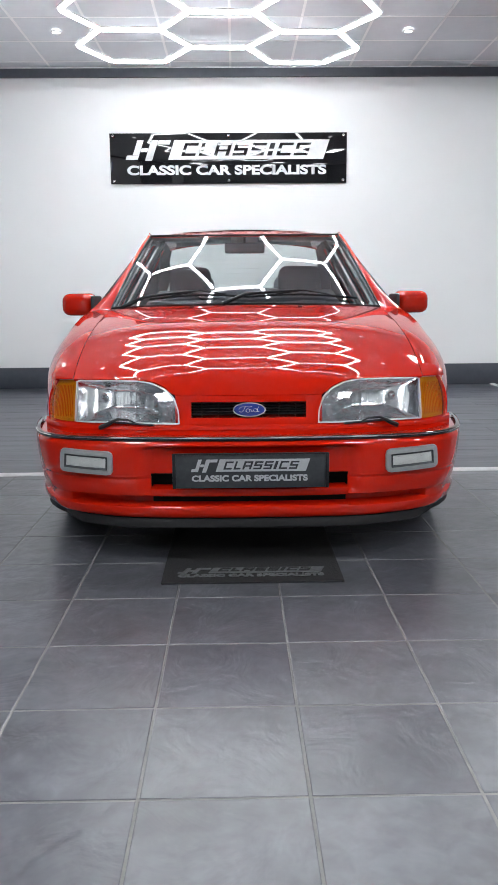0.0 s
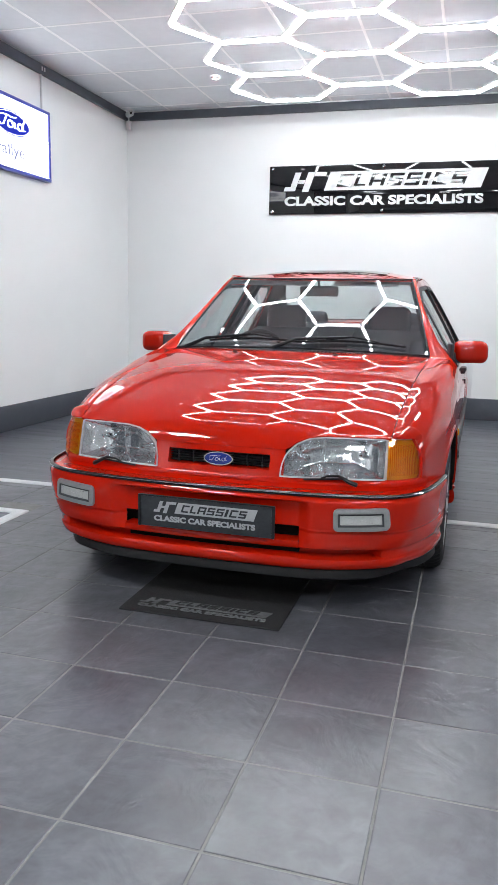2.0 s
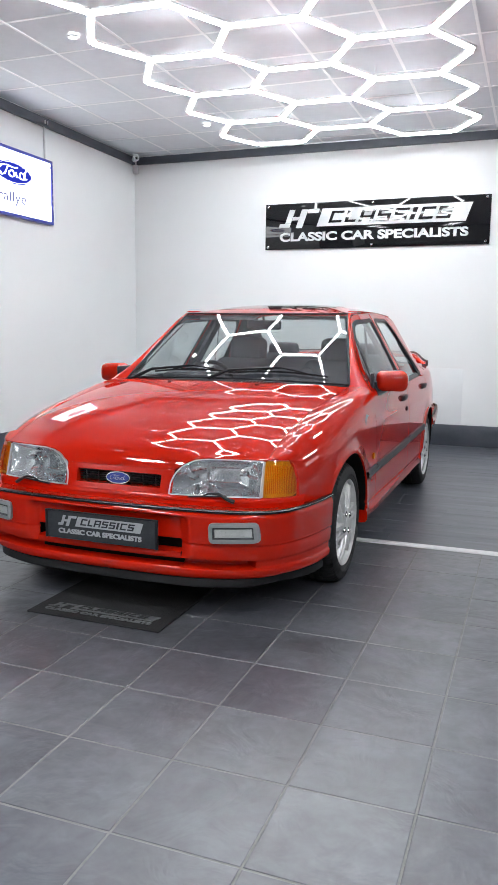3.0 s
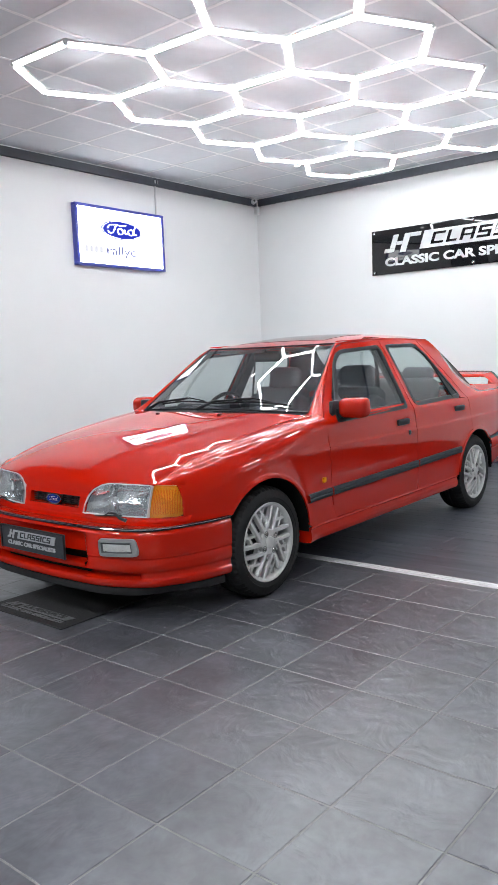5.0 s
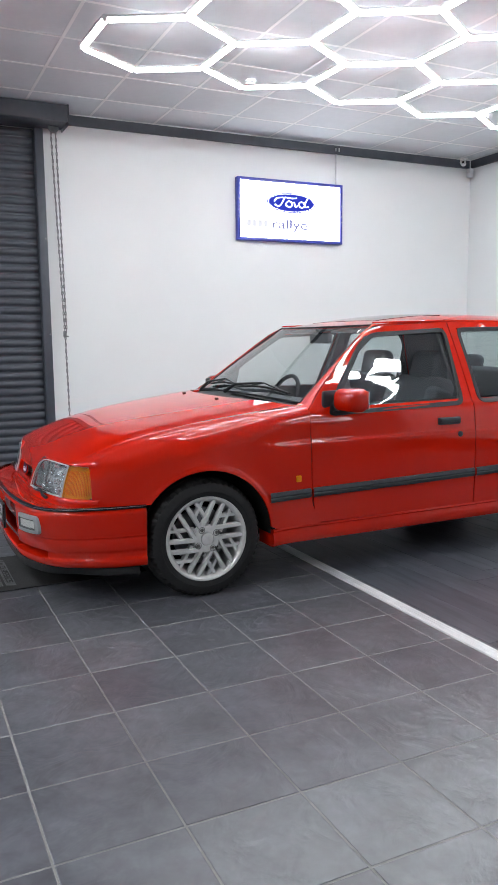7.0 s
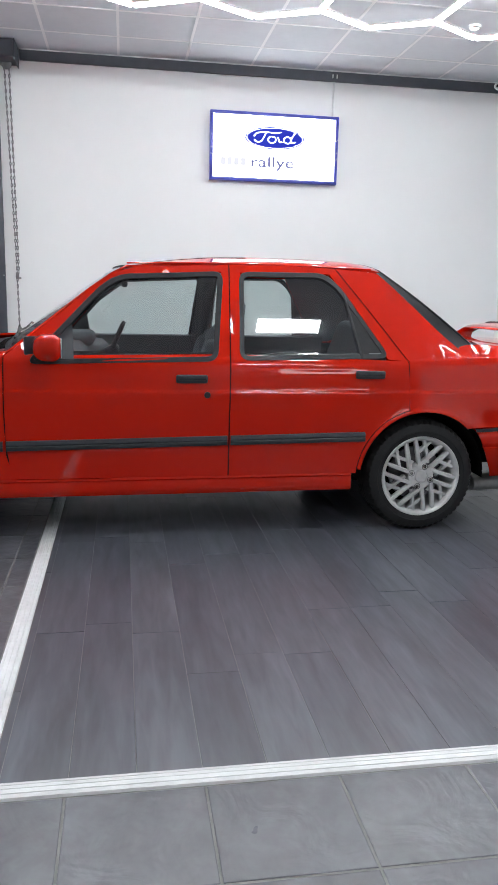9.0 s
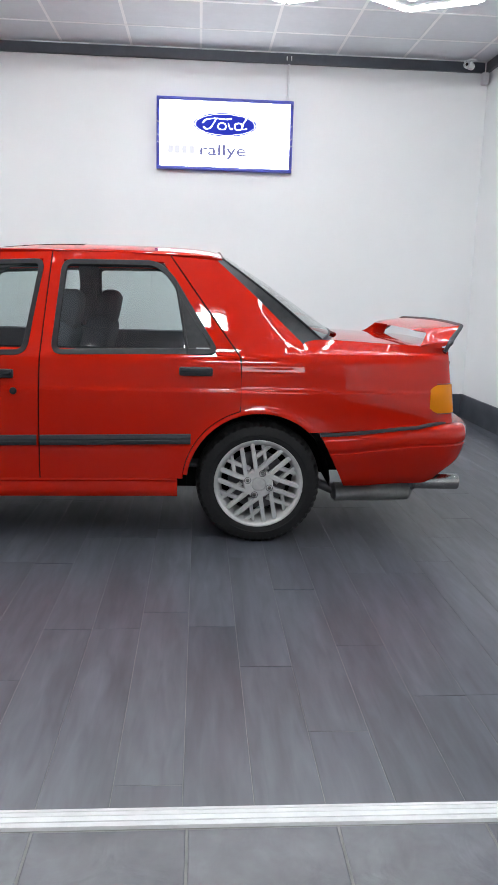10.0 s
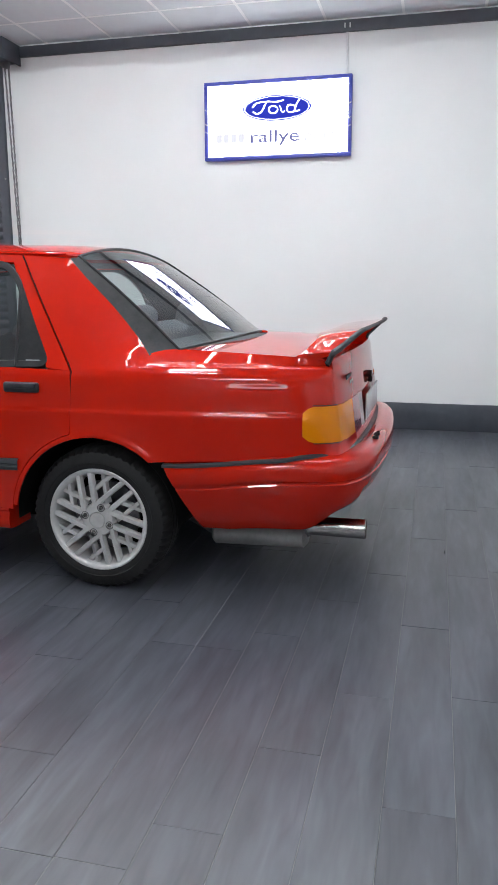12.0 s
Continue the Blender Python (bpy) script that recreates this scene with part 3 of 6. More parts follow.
# ---- lamps ----
def hex_light():
    root = tagged(empty("hexagon_light", -0.095, 2.915, 3.10, 2.3), "hexagon grid of white LED tubes hung under the ceiling", "ceiling light")
    a = 0.488
    dy = a * math.sqrt(3)
    cells = [(-1.5 * a, dy * k) for k in (-2, -1, 0, 1, 2)] + [(0.0, dy * (k + 0.5)) for k in (-2, -1, 0, 1)] + [(1.5 * a, dy * k) for k in (-2, -1, 0, 1, 2)]
    edges, knots = {}, {}
    for cx, cy in cells:
        pts = [(round(cx + a * math.cos(math.pi / 3 * k), 3) + 0.0, round(cy + a * math.sin(math.pi / 3 * k), 3) + 0.0) for k in range(6)]
        for p, q in zip(pts, pts[1:] + pts[:1]):
            mid = (round((p[0] + q[0]) / 2, 2), round((p[1] + q[1]) / 2, 2))
            edges.setdefault(mid, (p, q))
            knots.setdefault((round(p[0], 2), round(p[1], 2)), p)
    length = a - 0.03
    glow = shell(*tube([(-length / 2, 0, 0), (length / 2, 0, 0)], 0.0155, 10), "tube")
    glow.materials.append(LEDTUBE)
    glow.shade_smooth()
    back = shell(*block((0, 0, 0.013), (a - 0.004, 0.056, 0.014), 0.003), "rail")
    back.materials.append(PLASTICWHITE)
    for (mx, my), (p, q) in edges.items():
        turn = math.degrees(math.atan2(q[1] - p[1], q[0] - p[0]))
        m = pose((p[0] + q[0]) / 2, (p[1] + q[1]) / 2, 0, 0, 0, turn)
        t = new("tube", glow)
        t.parent, t.matrix_basis = root, m
        r = new("rail", back)
        r.parent, r.matrix_basis = t, Matrix.Identity(4)
    knot = shell(*lathe([(-0.012, 0.0), (-0.012, 0.018), (0.022, 0.02), (0.024, 0.0)], 12, "z"), "connector")
    knot.materials.append(PLASTICWHITE)
    for n, p in enumerate(knots.values()):
        o = new("connector", knot)
        o.parent, o.location = root, (p[0], p[1], 0.004)
        if n % 3 == 0:
            part("hanging_wire", tube([(p[0], p[1], 0.02), (p[0], p[1], 0.165)], 0.0007, 5), PLASTICWHITE, root)
    return root


hex_light()


def spot(x, y):
    root = tagged(empty("downlight", x, y, HIGH), "small round white recessed downlight in the ceiling", "downlight", "ceiling downlights")
    part("ring", lathe([(0.0, 0.046), (-0.006, 0.044), (-0.008, 0.034), (0.008, 0.030)], 24, "z"), PLASTICWHITE, root)
    part("lamp", lathe([(-0.001, 0.0), (-0.002, 0.031)], 20, "z"), SPOTGLOW, root, "glowing lamp face")
    return root


first_spot = spot(-1.58, 4.64)
for x, y in ((-1.55, 2.23), (1.5, 4.64), (1.5, 2.23), (-1.55, -0.2), (1.5, -0.2)):
    copy_thing(first_spot, pose(x, y, HIGH))


def led_panel(x, y, sx=0.585, sy=0.585):
    root = tagged(empty("led_panel", x, y, HIGH), "flat white LED panel set in the ceiling grid", "ceiling light", "ceiling panels")
    rails = [block((0, s * (sy / 2 - 0.008), 0.0), (sx, 0.016, 0.014), 0.002) for s in (-1, 1)] + [block((s * (sx / 2 - 0.008), 0, 0.0), (0.016, sy - 0.032, 0.013), 0.002) for s in (-1, 1)]
    part("frame", joined(*rails), PLASTICWHITE, root)
    part("diffuser", block((0, 0, 0.0), (sx - 0.034, sy - 0.034, 0.008), 0.0), LEDPANEL, root, "glowing diffuser")
    return root


first_panel = led_panel(-1.586, -2.03)
for x, y in ((2.056, -2.03), (-1.586, -4.46), (2.056, -4.46), (4.484, -3.24)):
    copy_thing(first_panel, pose(x, y, HIGH))
led_panel(2.20, 3.30, 0.24, 0.585)
led_panel(5.09, 3.73, 0.29, 1.19)


# ---- car ----
car = tagged(empty("car", -0.006, 0.0, 0.0, -0.44), "glossy red four-door saloon car with rear wing on silver alloy wheels", "car")
MID = (0.0, 2.2, 0.62)
FY, RY, HUBZ, ARCH = 0.83, 3.438, 0.287, 0.335

wide_at = curve([0.0, 0.28, 0.40, 0.60, 0.83, 1.3, 2.4, 3.1, 3.45, 3.8, 4.05, 4.25, 4.36], [0.68, 0.752, 0.785, 0.825, 0.846, 0.856, 0.862, 0.859, 0.853, 0.834, 0.806, 0.773, 0.740])
lean_at = curve([0.10, 0.22, 0.30, 0.45, 0.60, 0.70, 0.716, 0.721, 0.726, 0.731, 0.80, 0.850, 0.872, 0.89], [-0.035, -0.014, -0.005, 0.0, 0.0005, -0.0012, -0.0022, -0.0040, -0.0066, -0.0080, -0.0165, -0.026, -0.036, -0.051])


def side_x(y, z):
    """Half the body's width: doors, wings and, above the belt, the leaning glasshouse."""
    x = wide_at(y) + lean_at(min(z, 0.89))
    for cy in (FY, RY):
        d = math.hypot(y - cy, z - HUBZ) - ARCH
        if d < 0.12:
            x += (0.010 * math.exp(-((max(d, 0) / 0.055) ** 2)) + 0.004 * math.exp(-((max(d, 0) / 0.022) ** 4))) * (1 if z > 0.2 else 0)
    if z > 0.89:
        t = z - 0.89
        x -= 0.53 * t + 0.12 * t * t + 1.25 * t * (max(0.0, y - 3.25) / 0.5) ** 2
        x -= 0.037 * step(2.12 - y, 0.0, 0.45) * step(z, 0.87, 1.0)
    return x


def on_side(s, y, z, out=0.0):
    return (s * (side_x(y, z) + out), y, z)


def coons(bottom, right, top, left, n, m):
    """Points of a patch inside four edges, each a polyline of (y, z)."""
    b, t, l, r = resample(bottom, n), resample(top, n), resample(left, m), resample(right, m)
    rows = []
    for i in range(m):
        v = i / (m - 1)
        row = []
        for j in range(n):
            u = j / (n - 1)
            p = []
            for k in (0, 1):
                p.append((1 - v) * b[j][k] + v * t[j][k] + (1 - u) * l[i][k] + u * r[i][k] - ((1 - u) * (1 - v) * b[0][k] + u * (1 - v) * b[-1][k] + (1 - u) * v * t[0][k] + u * v * t[-1][k]))
            row.append(tuple(p))
        rows.append(row)
    return rows


def side_patch(s, bottom, right, top, left, n=24, m=16, out=0.0):
    return grid([[on_side(s, y, z, out) for y, z in row] for row in coons(bottom, right, top, left, n, m)])


def arch_line(cy, a0, a1, r=ARCH, n=18):
    """(y, z) along the wheel arch between two angles in degrees, 0 towards the tail and 90 up."""
    return [(cy + r * math.cos(radians(a0 + (a1 - a0) * k / (n - 1))), HUBZ + r * math.sin(radians(a0 + (a1 - a0) * k / (n - 1)))) for k in range(n)]


# bonnet surface, its front edge and the wing top
hood_front_z = curve([0.0, 0.20, 0.252, 0.272, 0.295, 0.345, 0.40, 0.52, 0.66], [0.613, 0.613, 0.613, 0.618, 0.638, 0.661, 0.669, 0.6695, 0.667])


def hood_edge_x(y):
    return 0.641 + 0.052 * min(1.0, max(0.0, (y - 0.2) / 1.15))


def hood_plain(x, y):
    """Upper bonnet, rising from the lamps' top edge."""
    u, d = abs(x) / 0.66, y - front_face_y(min(abs(x), 0.66), 0.669)
    z = 0.669 + 0.11 * d + 0.14 * (1 - math.exp(-d / 0.26))
    return z - (0.012 * u * u + 0.016 * u**6) * (1 - math.exp(-max(d, 0) / 0.15))


def hood_front_y(x):
    return front_face_y(x, hood_front_z(abs(x))) - 0.004


def hood_z(x, y):
    """Bonnet with its nose rolled down between the lamps."""
    def rolled(v):
        low = front_face_y(x, 0.613) - 0.004
        drop = (hood_plain(x, low) - 0.613) * (1 - step(abs(x), 0.22, 0.40))
        return hood_plain(x, v) - drop * math.exp(-max(0, v - low) / 0.022)

    yf = hood_front_y(x)
    return rolled(y) + (hood_front_z(abs(x)) - rolled(yf)) * math.exp(-max(0, y - yf) / 0.012)


def hood_edge_z(y):
    return hood_z(hood_edge_x(y), max(y, hood_front_y(hood_edge_x(y))))


def wing_section(s, y, low, n=36, k=20):
    zt, xe = hood_edge_z(y), hood_edge_x(y) + 0.003
    zs = max(zt - 0.15, low + 0.012)
    xs, p = side_x(y, zs), 1 - 0.52 * step(y, 0.70, 1.36)
    pts = [on_side(s, y, low + (zs - low) * i / (n - 1)) for i in range(n)]
    for i in range(1, k + 1):
        a = math.pi / 2 * i / k
        pts.append((s * (xe + (xs - xe) * max(0.0, math.cos(a)) ** p), y, zs + (zt - zs) * math.sin(a) ** p))
    return pts


def front_wing(s):
    rows = []
    a0 = math.degrees(math.asin((0.480 - HUBZ) / ARCH))
    ys = [(0.30 + 0.03 * k, 0.480) for k in range(8)]
    arc = arch_line(FY, 180 - a0, 5, ARCH, 26)
    ys = [p for p in ys if p[0] < arc[0][0] - 0.012] + arc
    ys += [(y, 0.292) for y in (1.20, 1.25, 1.30, 1.35, 1.394)]
    for y, low in ys:
        row = wing_section(s, y, low)
        if y > 1.18:
            w = (y - 1.18) / (1.394 - 1.18)
            row = [(p[0], p[1] + w * (0.052 * (1 - step(p[2], 0.29, 0.42)) + 0.006 * (1 - step(p[2], 0.42, 0.6))), p[2]) for p in row]
        rows.append(row)
    return part("front_wing", grid(rows), PAINT, car, outward=MID, thick=0.012)


def door(s, front):
    """Door skin with its upper frame, black window surround, glass, handle and lock."""
    if front:
        lead = [(1.450, 0.306), (1.417, 0.36), (1.400, 0.48), (1.3985, 0.70), (1.400, 0.88)]
        trail = [(2.438, 0.306), (2.440, 0.60), (2.446, 0.898)]
        belt = [(1.402, 0.88), (2.446, 0.898)]
        base = [(1.452, 0.306), (2.438, 0.306)]
        win = [(1.50, 0.848), (2.385, 0.868), (2.432, 1.288), (1.93, 1.262), (1.84, 1.212)]
        strips = [([(1.402, 0.88), (1.60, 1.04), (1.80, 1.205), (1.90, 1.275), (2.0, 1.301)], [(1.50, 0.853), (1.67, 1.03), (1.83, 1.205), (1.88, 1.245), (1.97, 1.27)]),
                  ([(1.995, 1.302), (2.463, 1.325)], [(1.965, 1.27), (2.432, 1.29)]), ([(2.463, 1.325), (2.446, 0.895)], [(2.425, 1.29), (2.383, 0.862)])]
        glass = ([(1.46, 0.835), (2.40, 0.85)], [(2.40, 0.85), (2.44, 1.30)], [(1.86, 1.27), (2.44, 1.30)], [(1.46, 0.835), (1.86, 1.27)])
        hy, hz, my = 2.262, 0.782, [(1.402, 0.464), (2.434, 0.486)]
    else:
        arc = arch_line(RY, 176, 105.3, ARCH + 0.022, 16)
        lead = [(2.444, 0.306), (2.446, 0.60), (2.452, 0.898)]
        trail = [(3.085, 0.315)] + [p for p in arc if p[1] > 0.33] + [(3.3455, 0.66), (3.347, 0.76), (3.340, 0.872)]
        belt = [(2.452, 0.898), (3.338, 0.872)]
        base = [(2.444, 0.306), (3.085, 0.315)]
        win = [(2.497, 0.872), (3.245, 0.888), (3.022, 1.235), (2.945, 1.292), (2.518, 1.288)]
        strips = [([(2.452, 0.895), (2.469, 1.325)], [(2.499, 0.866), (2.522, 1.285)]), ([(2.469, 1.325), (2.75, 1.33), (3.012, 1.318)], [(2.515, 1.288), (2.75, 1.292), (2.985, 1.29)]),
                  ([(3.012, 1.318), (3.338, 0.872)], [(2.98, 1.293), (3.238, 0.88)])]
        glass = ([(2.48, 0.855), (3.27, 0.87)], [(3.27, 0.87), (3.0, 1.30)], [(2.50, 1.30), (3.0, 1.30)], [(2.48, 0.855), (2.50, 1.30)])
        hy, hz, my = 3.142, 0.806, [(2.448, 0.486), (3.122, 0.50)]
    root = part("front_door" if front else "rear_door", side_patch(s, base, trail, belt, lead, 30, 120), PAINT, car, outward=MID, thick=0.014)
    for a, b in strips:
        n = 22
        a, b = resample(a, n), resample(b, n)
        part("frame_rail", grid([[on_side(s, *lerp(p, q, k / 4), 0.0 if k else 0.001) for k in range(5)] for p, q in zip(a, b)]), PAINT, root, outward=MID, thick=0.014)
        part("inner_trim", grid([[on_side(s, *lerp(p, q, k / 2), -0.019) for k in (-0.3, 1, 2.1)] for p, q in zip(a, b)]), CABIN, root)
    # black surround
    outline = rounded(win, 0.05)
    rim = [inset(outline, d) for d in (-0.006, -0.003, 0.018, 0.022)]
    lift = (-0.004, 0.004, 0.003, -0.012)
    part("window_surround", grid([[on_side(s, y, z, h) for y, z in ring] for ring, h in zip(rim, lift)], False, True), BLACK, root, "black rubber window surround", outward=MID)
    g = part("window", side_patch(s, *glass, 10, 10, -0.010), SIDEGLASS, root, "tinted window glass", outward=MID)
    g.visible_shadow = False
    if front:
        part("mirror_sail", side_patch(s, [(1.535, 0.858), (1.715, 0.864)], [(1.715, 0.864), (1.700, 1.035)], [(1.688, 1.032), (1.700, 1.035)], [(1.535, 0.858), (1.688, 1.032)], 8, 10, 0.002), TRIM, root, "black mirror mounting panel", outward=MID)
    else:
        part("quarter_panel", side_patch(s, [(3.105, 0.878), (3.24, 0.89)], [(3.24, 0.89), (3.052, 1.185)], [(3.045, 1.18), (3.052, 1.185)], [(3.105, 0.878), (3.045, 1.18)], 8, 10, -0.003), BLACK, root, "matt black window quarter panel", outward=MID)
        part("maker_tag", block((s * (side_x(3.17, 0.905) + 0.001), 3.172, 0.905), (0.003, 0.06, 0.009), 0.001), SILVERINK, root)
        part("glass_bar", tube([on_side(s, 3.105, 0.88, -0.002), on_side(s, 3.045, 1.19, -0.002)], 0.007, 8), BLACK, root)
    # side moulding
    pts = resample(my, 24)
    prof = [(-0.024, 0.0), (-0.022, 0.010), (-0.013, 0.014), (-0.005, 0.0145), (0.0, 0.011), (0.005, 0.0145), (0.013, 0.014), (0.022, 0.010), (0.024, 0.0)]
    part("moulding", grid([[on_side(s, y, z + dz, o) for dz, o in prof] for y, z in pts]), TRIM, root, "charcoal rubber side moulding", outward=MID)
    # handle
    hx = side_x(hy, hz)
    part("handle", joined(block((s * (hx + 0.006), hy, hz), (0.022, 0.150, 0.040), 0.009), block((s * (hx + 0.016), hy, hz + 0.006), (0.012, 0.136, 0.022), 0.005)), TRIM, root, "black flap door handle")
    if front:
        lx = side_x(2.335, 0.705)
        part("lock", lathe([(0.0, 0.0), (s * 0.008, 0.0), (s * 0.008, 0.010), (s * 0.005, 0.015), (s * -0.004, 0.016)], 18, "x", (s * lx, 2.335, 0.706)), BLACK, root, "round key lock")
    return root


def mirror(s):
    root = part("door_mirror", block((0, 0, 0), (0.182, 0.120, 0.122), 0.040, None, 4), PAINT, car, "red door mirror on black arm")
    for v in root.data.vertices:
        k = (0.05 - v.co.y) / 0.105
        v.co.x *= 1 - 0.10 * k * k
        v.co.z *= 1 - 0.14 * k * k
        v.co.y += 0.10 * v.co.z * 0.3
    root.location = (s * 0.892, 1.600, 0.926)
    root.rotation_euler = (0, 0, radians(s * 10))
    part("mirror_glass", block((0, 0.0575, 0), (0.150, 0.006, 0.090), 0.002), CHROME, root, "silvered mirror glass")
    part("arm", joined(block((-s * 0.085, -0.012, -0.030), (0.07, 0.05, 0.058), 0.012), block((-s * 0.108, -0.035, -0.012), (0.022, 0.12, 0.115), 0.010)), TRIM, root, "black plastic mirror mount")
    return root


def shoulder(x0, y0, nx, ny, xe, ye, ze, k):
    """Point k (1 to 8) of the crisp shoulder that turns in from the flank to the deck."""
    d, z = ((0.003, 0.889), (0.010, 0.8945), (0.028, 0.899))[min(k, 3) - 1]
    p = (x0 - nx * d, y0 - ny * d, z)
    return p if k <= 3 else lerp(p, (xe, ye, ze), (k - 3) / 5)


def rear_quarter(s):
    """Rear wing from the door to the tail, with the shoulder that turns in to the boot lid."""
    rows = []
    a_end = math.degrees(math.asin((0.535 - HUBZ) / ARCH))
    ys = [(3.348, HUBZ + math.sqrt(ARCH**2 - (3.348 - RY) ** 2))] + [p for p in arch_line(RY, 106, a_end, ARCH, 22) if p[0] > 3.36]
    last = ys[-1][0]
    ys += [(last + (4.240 - last) * k / 20, 0.535 + 0.022 * k / 20) for k in range(1, 21)]
    for y, low in ys:
        top = min(0.882, 0.858 + 0.2 * (y - 3.346))
        pts = [on_side(s, y, low + (top - low) * i / 63) for i in range(64)]
        zt = min(0.945, 0.872 + 0.2 * (y - 3.346))
        x0, f = side_x(y, top), step(y, 3.58, 3.76)
        for i in range(1, 9):
            z1 = top + (zt - top) * i / 8
            q = shoulder(x0, y, 1, 0, 0.70, y, boot_z(y, 0.70) - 0.002, i)
            pts.append((s * (side_x(y, z1) * (1 - f) + q[0] * f), y, z1 * (1 - f) + q[2] * f))
        rows.append(pts)
    for n in range(1, 13):
        t = n / 12
        pts = []
        for i in range(64):
            z = 0.557 + (0.882 - 0.557) * i / 63
            pts.append((s * tail_corner(t, z)[0], tail_corner(t, z)[1], z))
        x0, y0 = tail_corner(t, 0.882)
        a = math.pi / 2 * t
        for k in range(1, 9):
            p = shoulder(x0, y0, math.cos(a), math.sin(a), min(0.70, x0 - 0.002), y0 - 0.04 * t, boot_z(y0, 0.69) - 0.002, k)
            pts.append((s * p[0], p[1], p[2]))
        rows.append(pts)
    root = part("rear_wing_panel", grid(rows), PAINT, car, outward=MID, thick=0.010)
    cl = [(3.020, 1.318), (3.18, 1.10), (3.346, 0.872)]
    bl = [(3.234, 1.302), (3.43, 1.128), (3.636, 0.930)]
    a, b = resample(cl, 22), resample(bl, 22)
    rim = arch_line(RY, 172, 104.6, ARCH, 18)
    part("arch_flange", grid([[on_side(s, RY + (y - RY) * q, HUBZ + (z - HUBZ) * q) for q in (1.0, 1.02, 1.04, 1.055)] for y, z in rim]), PAINT, root, outward=MID, thick=0.008)
    part("roof_pillar", grid([[on_side(s, *lerp(p, q, k / 8)) for k in range(9)] for p, q in zip(a, b)]), PAINT, root, outward=MID, thick=0.010)
    return root


def boot_z(y, x):
    return 0.962 - 0.048 * (y - 3.8) - 0.012 * (abs(x) / 0.70) ** 2.5


def hood():
    rows = []
    steps = [0.0, 0.0025, 0.006, 0.010, 0.015, 0.021, 0.028, 0.038, 0.05, 0.065, 0.085, 0.105, 0.13] + [0.16 + 0.84 * k / 16 for k in range(17)]
    for w in steps:
        row = []
        for k in range(-32, 33):
            u = k / 32
            yf = hood_front_y(0.641 * u)
            yr = 1.175 + 0.195 * abs(u) ** 2.6
            y = yf + (yr - yf) * w
            x = u * hood_edge_x(y)
            y = max(y, hood_front_y(x))
            row.append((x, y, hood_z(x, y)))
        rows.append(row)
    return part("bonnet", grid(rows), PAINT, car, outward=MID, thick=0.010)


def screen_point(u, v):
    """Windscreen: u across from -1 to 1, v up from 0 to 1."""
    xb, xt = 0.692, 0.538
    x = u * (xb + (xt - xb) * v)
    sag_b, sag_t = 0.045 * u * u + 0.020 * u**6, 0.055 * u * u + 0.013 * u**6
    y = (1.355 + sag_b) + (1.885 + sag_t - 1.355 - sag_b) * v
    z = (0.925 - 0.018 * u * u) + (1.303 - 0.925 + 0.022 * u * u) * v + 0.010 * math.sin(math.pi * v)
    return (x, y, z)


def rear_glass_point(u, v):
    xb, xt = 0.668, 0.535
    x = u * (xb + (xt - xb) * v)
    y = (3.848 - 0.115 * u * u) + (3.245 - 3.848 + (0.115 + 0.015) * u * u) * v
    z = (0.974 - 0.027 * u * u) + (1.361 - 0.974 + (0.027 - 0.050) * u * u) * v + 0.012 * math.sin(math.pi * v)
    return (x, y, z)


roof_line = curve([1.885, 1.97, 2.06, 2.23, 2.40, 2.74, 3.10, 3.24], [1.305, 1.322, 1.338, 1.363, 1.379, 1.385, 1.377, 1.365])


def roof_point(u, v):
    y0, y1 = 1.887 + 0.055 * u * u + 0.013 * u**6, 3.240 + 0.015 * u * u
    y = y0 + (y1 - y0) * v
    ze = 1.318 + 0.014 * math.sin(math.pi * v) - 0.011 * math.exp(-v / 0.07)
    zm = roof_line(1.885 + (3.24 - 1.885) * v)
    xe = side_x(max(1.95, min(y, 3.2)), ze) - 0.006
    return (u * xe, y, zm + (ze - zm) * (0.35 * u * u + 0.65 * abs(u) ** 3.6) - 0.008 * math.exp(-(1 - v) / 0.03))


def roof():
    ob = part("roof", grid([[roof_point(k / 16, v) for k in range(-16, 17)] for v in [0.0, 0.006, 0.013, 0.022, 0.034, 0.05, 0.07] + [0.1 + 0.9 * i / 22 for i in range(23)]]), PAINT, car, outward=MID, thick=0.012)
    for s in (-1, 1):
        rail = [(s * (side_x(max(2.0, min(y, 3.2)), 1.326) - 0.004), y, 1.320 + 0.012 * math.sin(math.pi * (y - 1.95) / 1.27)) for y in [1.96 + 1.25 * k / 20 for k in range(21)]]
        part("drip_rail", tube(rail, 0.004, 8), PAINT, ob)
    deck = []
    for i in range(9):
        row = []
        for k in range(-6, 7):
            p = roof_point(0.66 * k / 6, 0.14 + 0.36 * i / 8)
            row.append((p[0], p[1], p[2] + 0.0015 + 0.0015 * (i / 8) ** 2))
        deck.append(row)
    part("sunroof", grid(deck), GLOSSBLACK, ob, "dark glass sunroof panel", outward=MID, thick=0.005)
    return ob


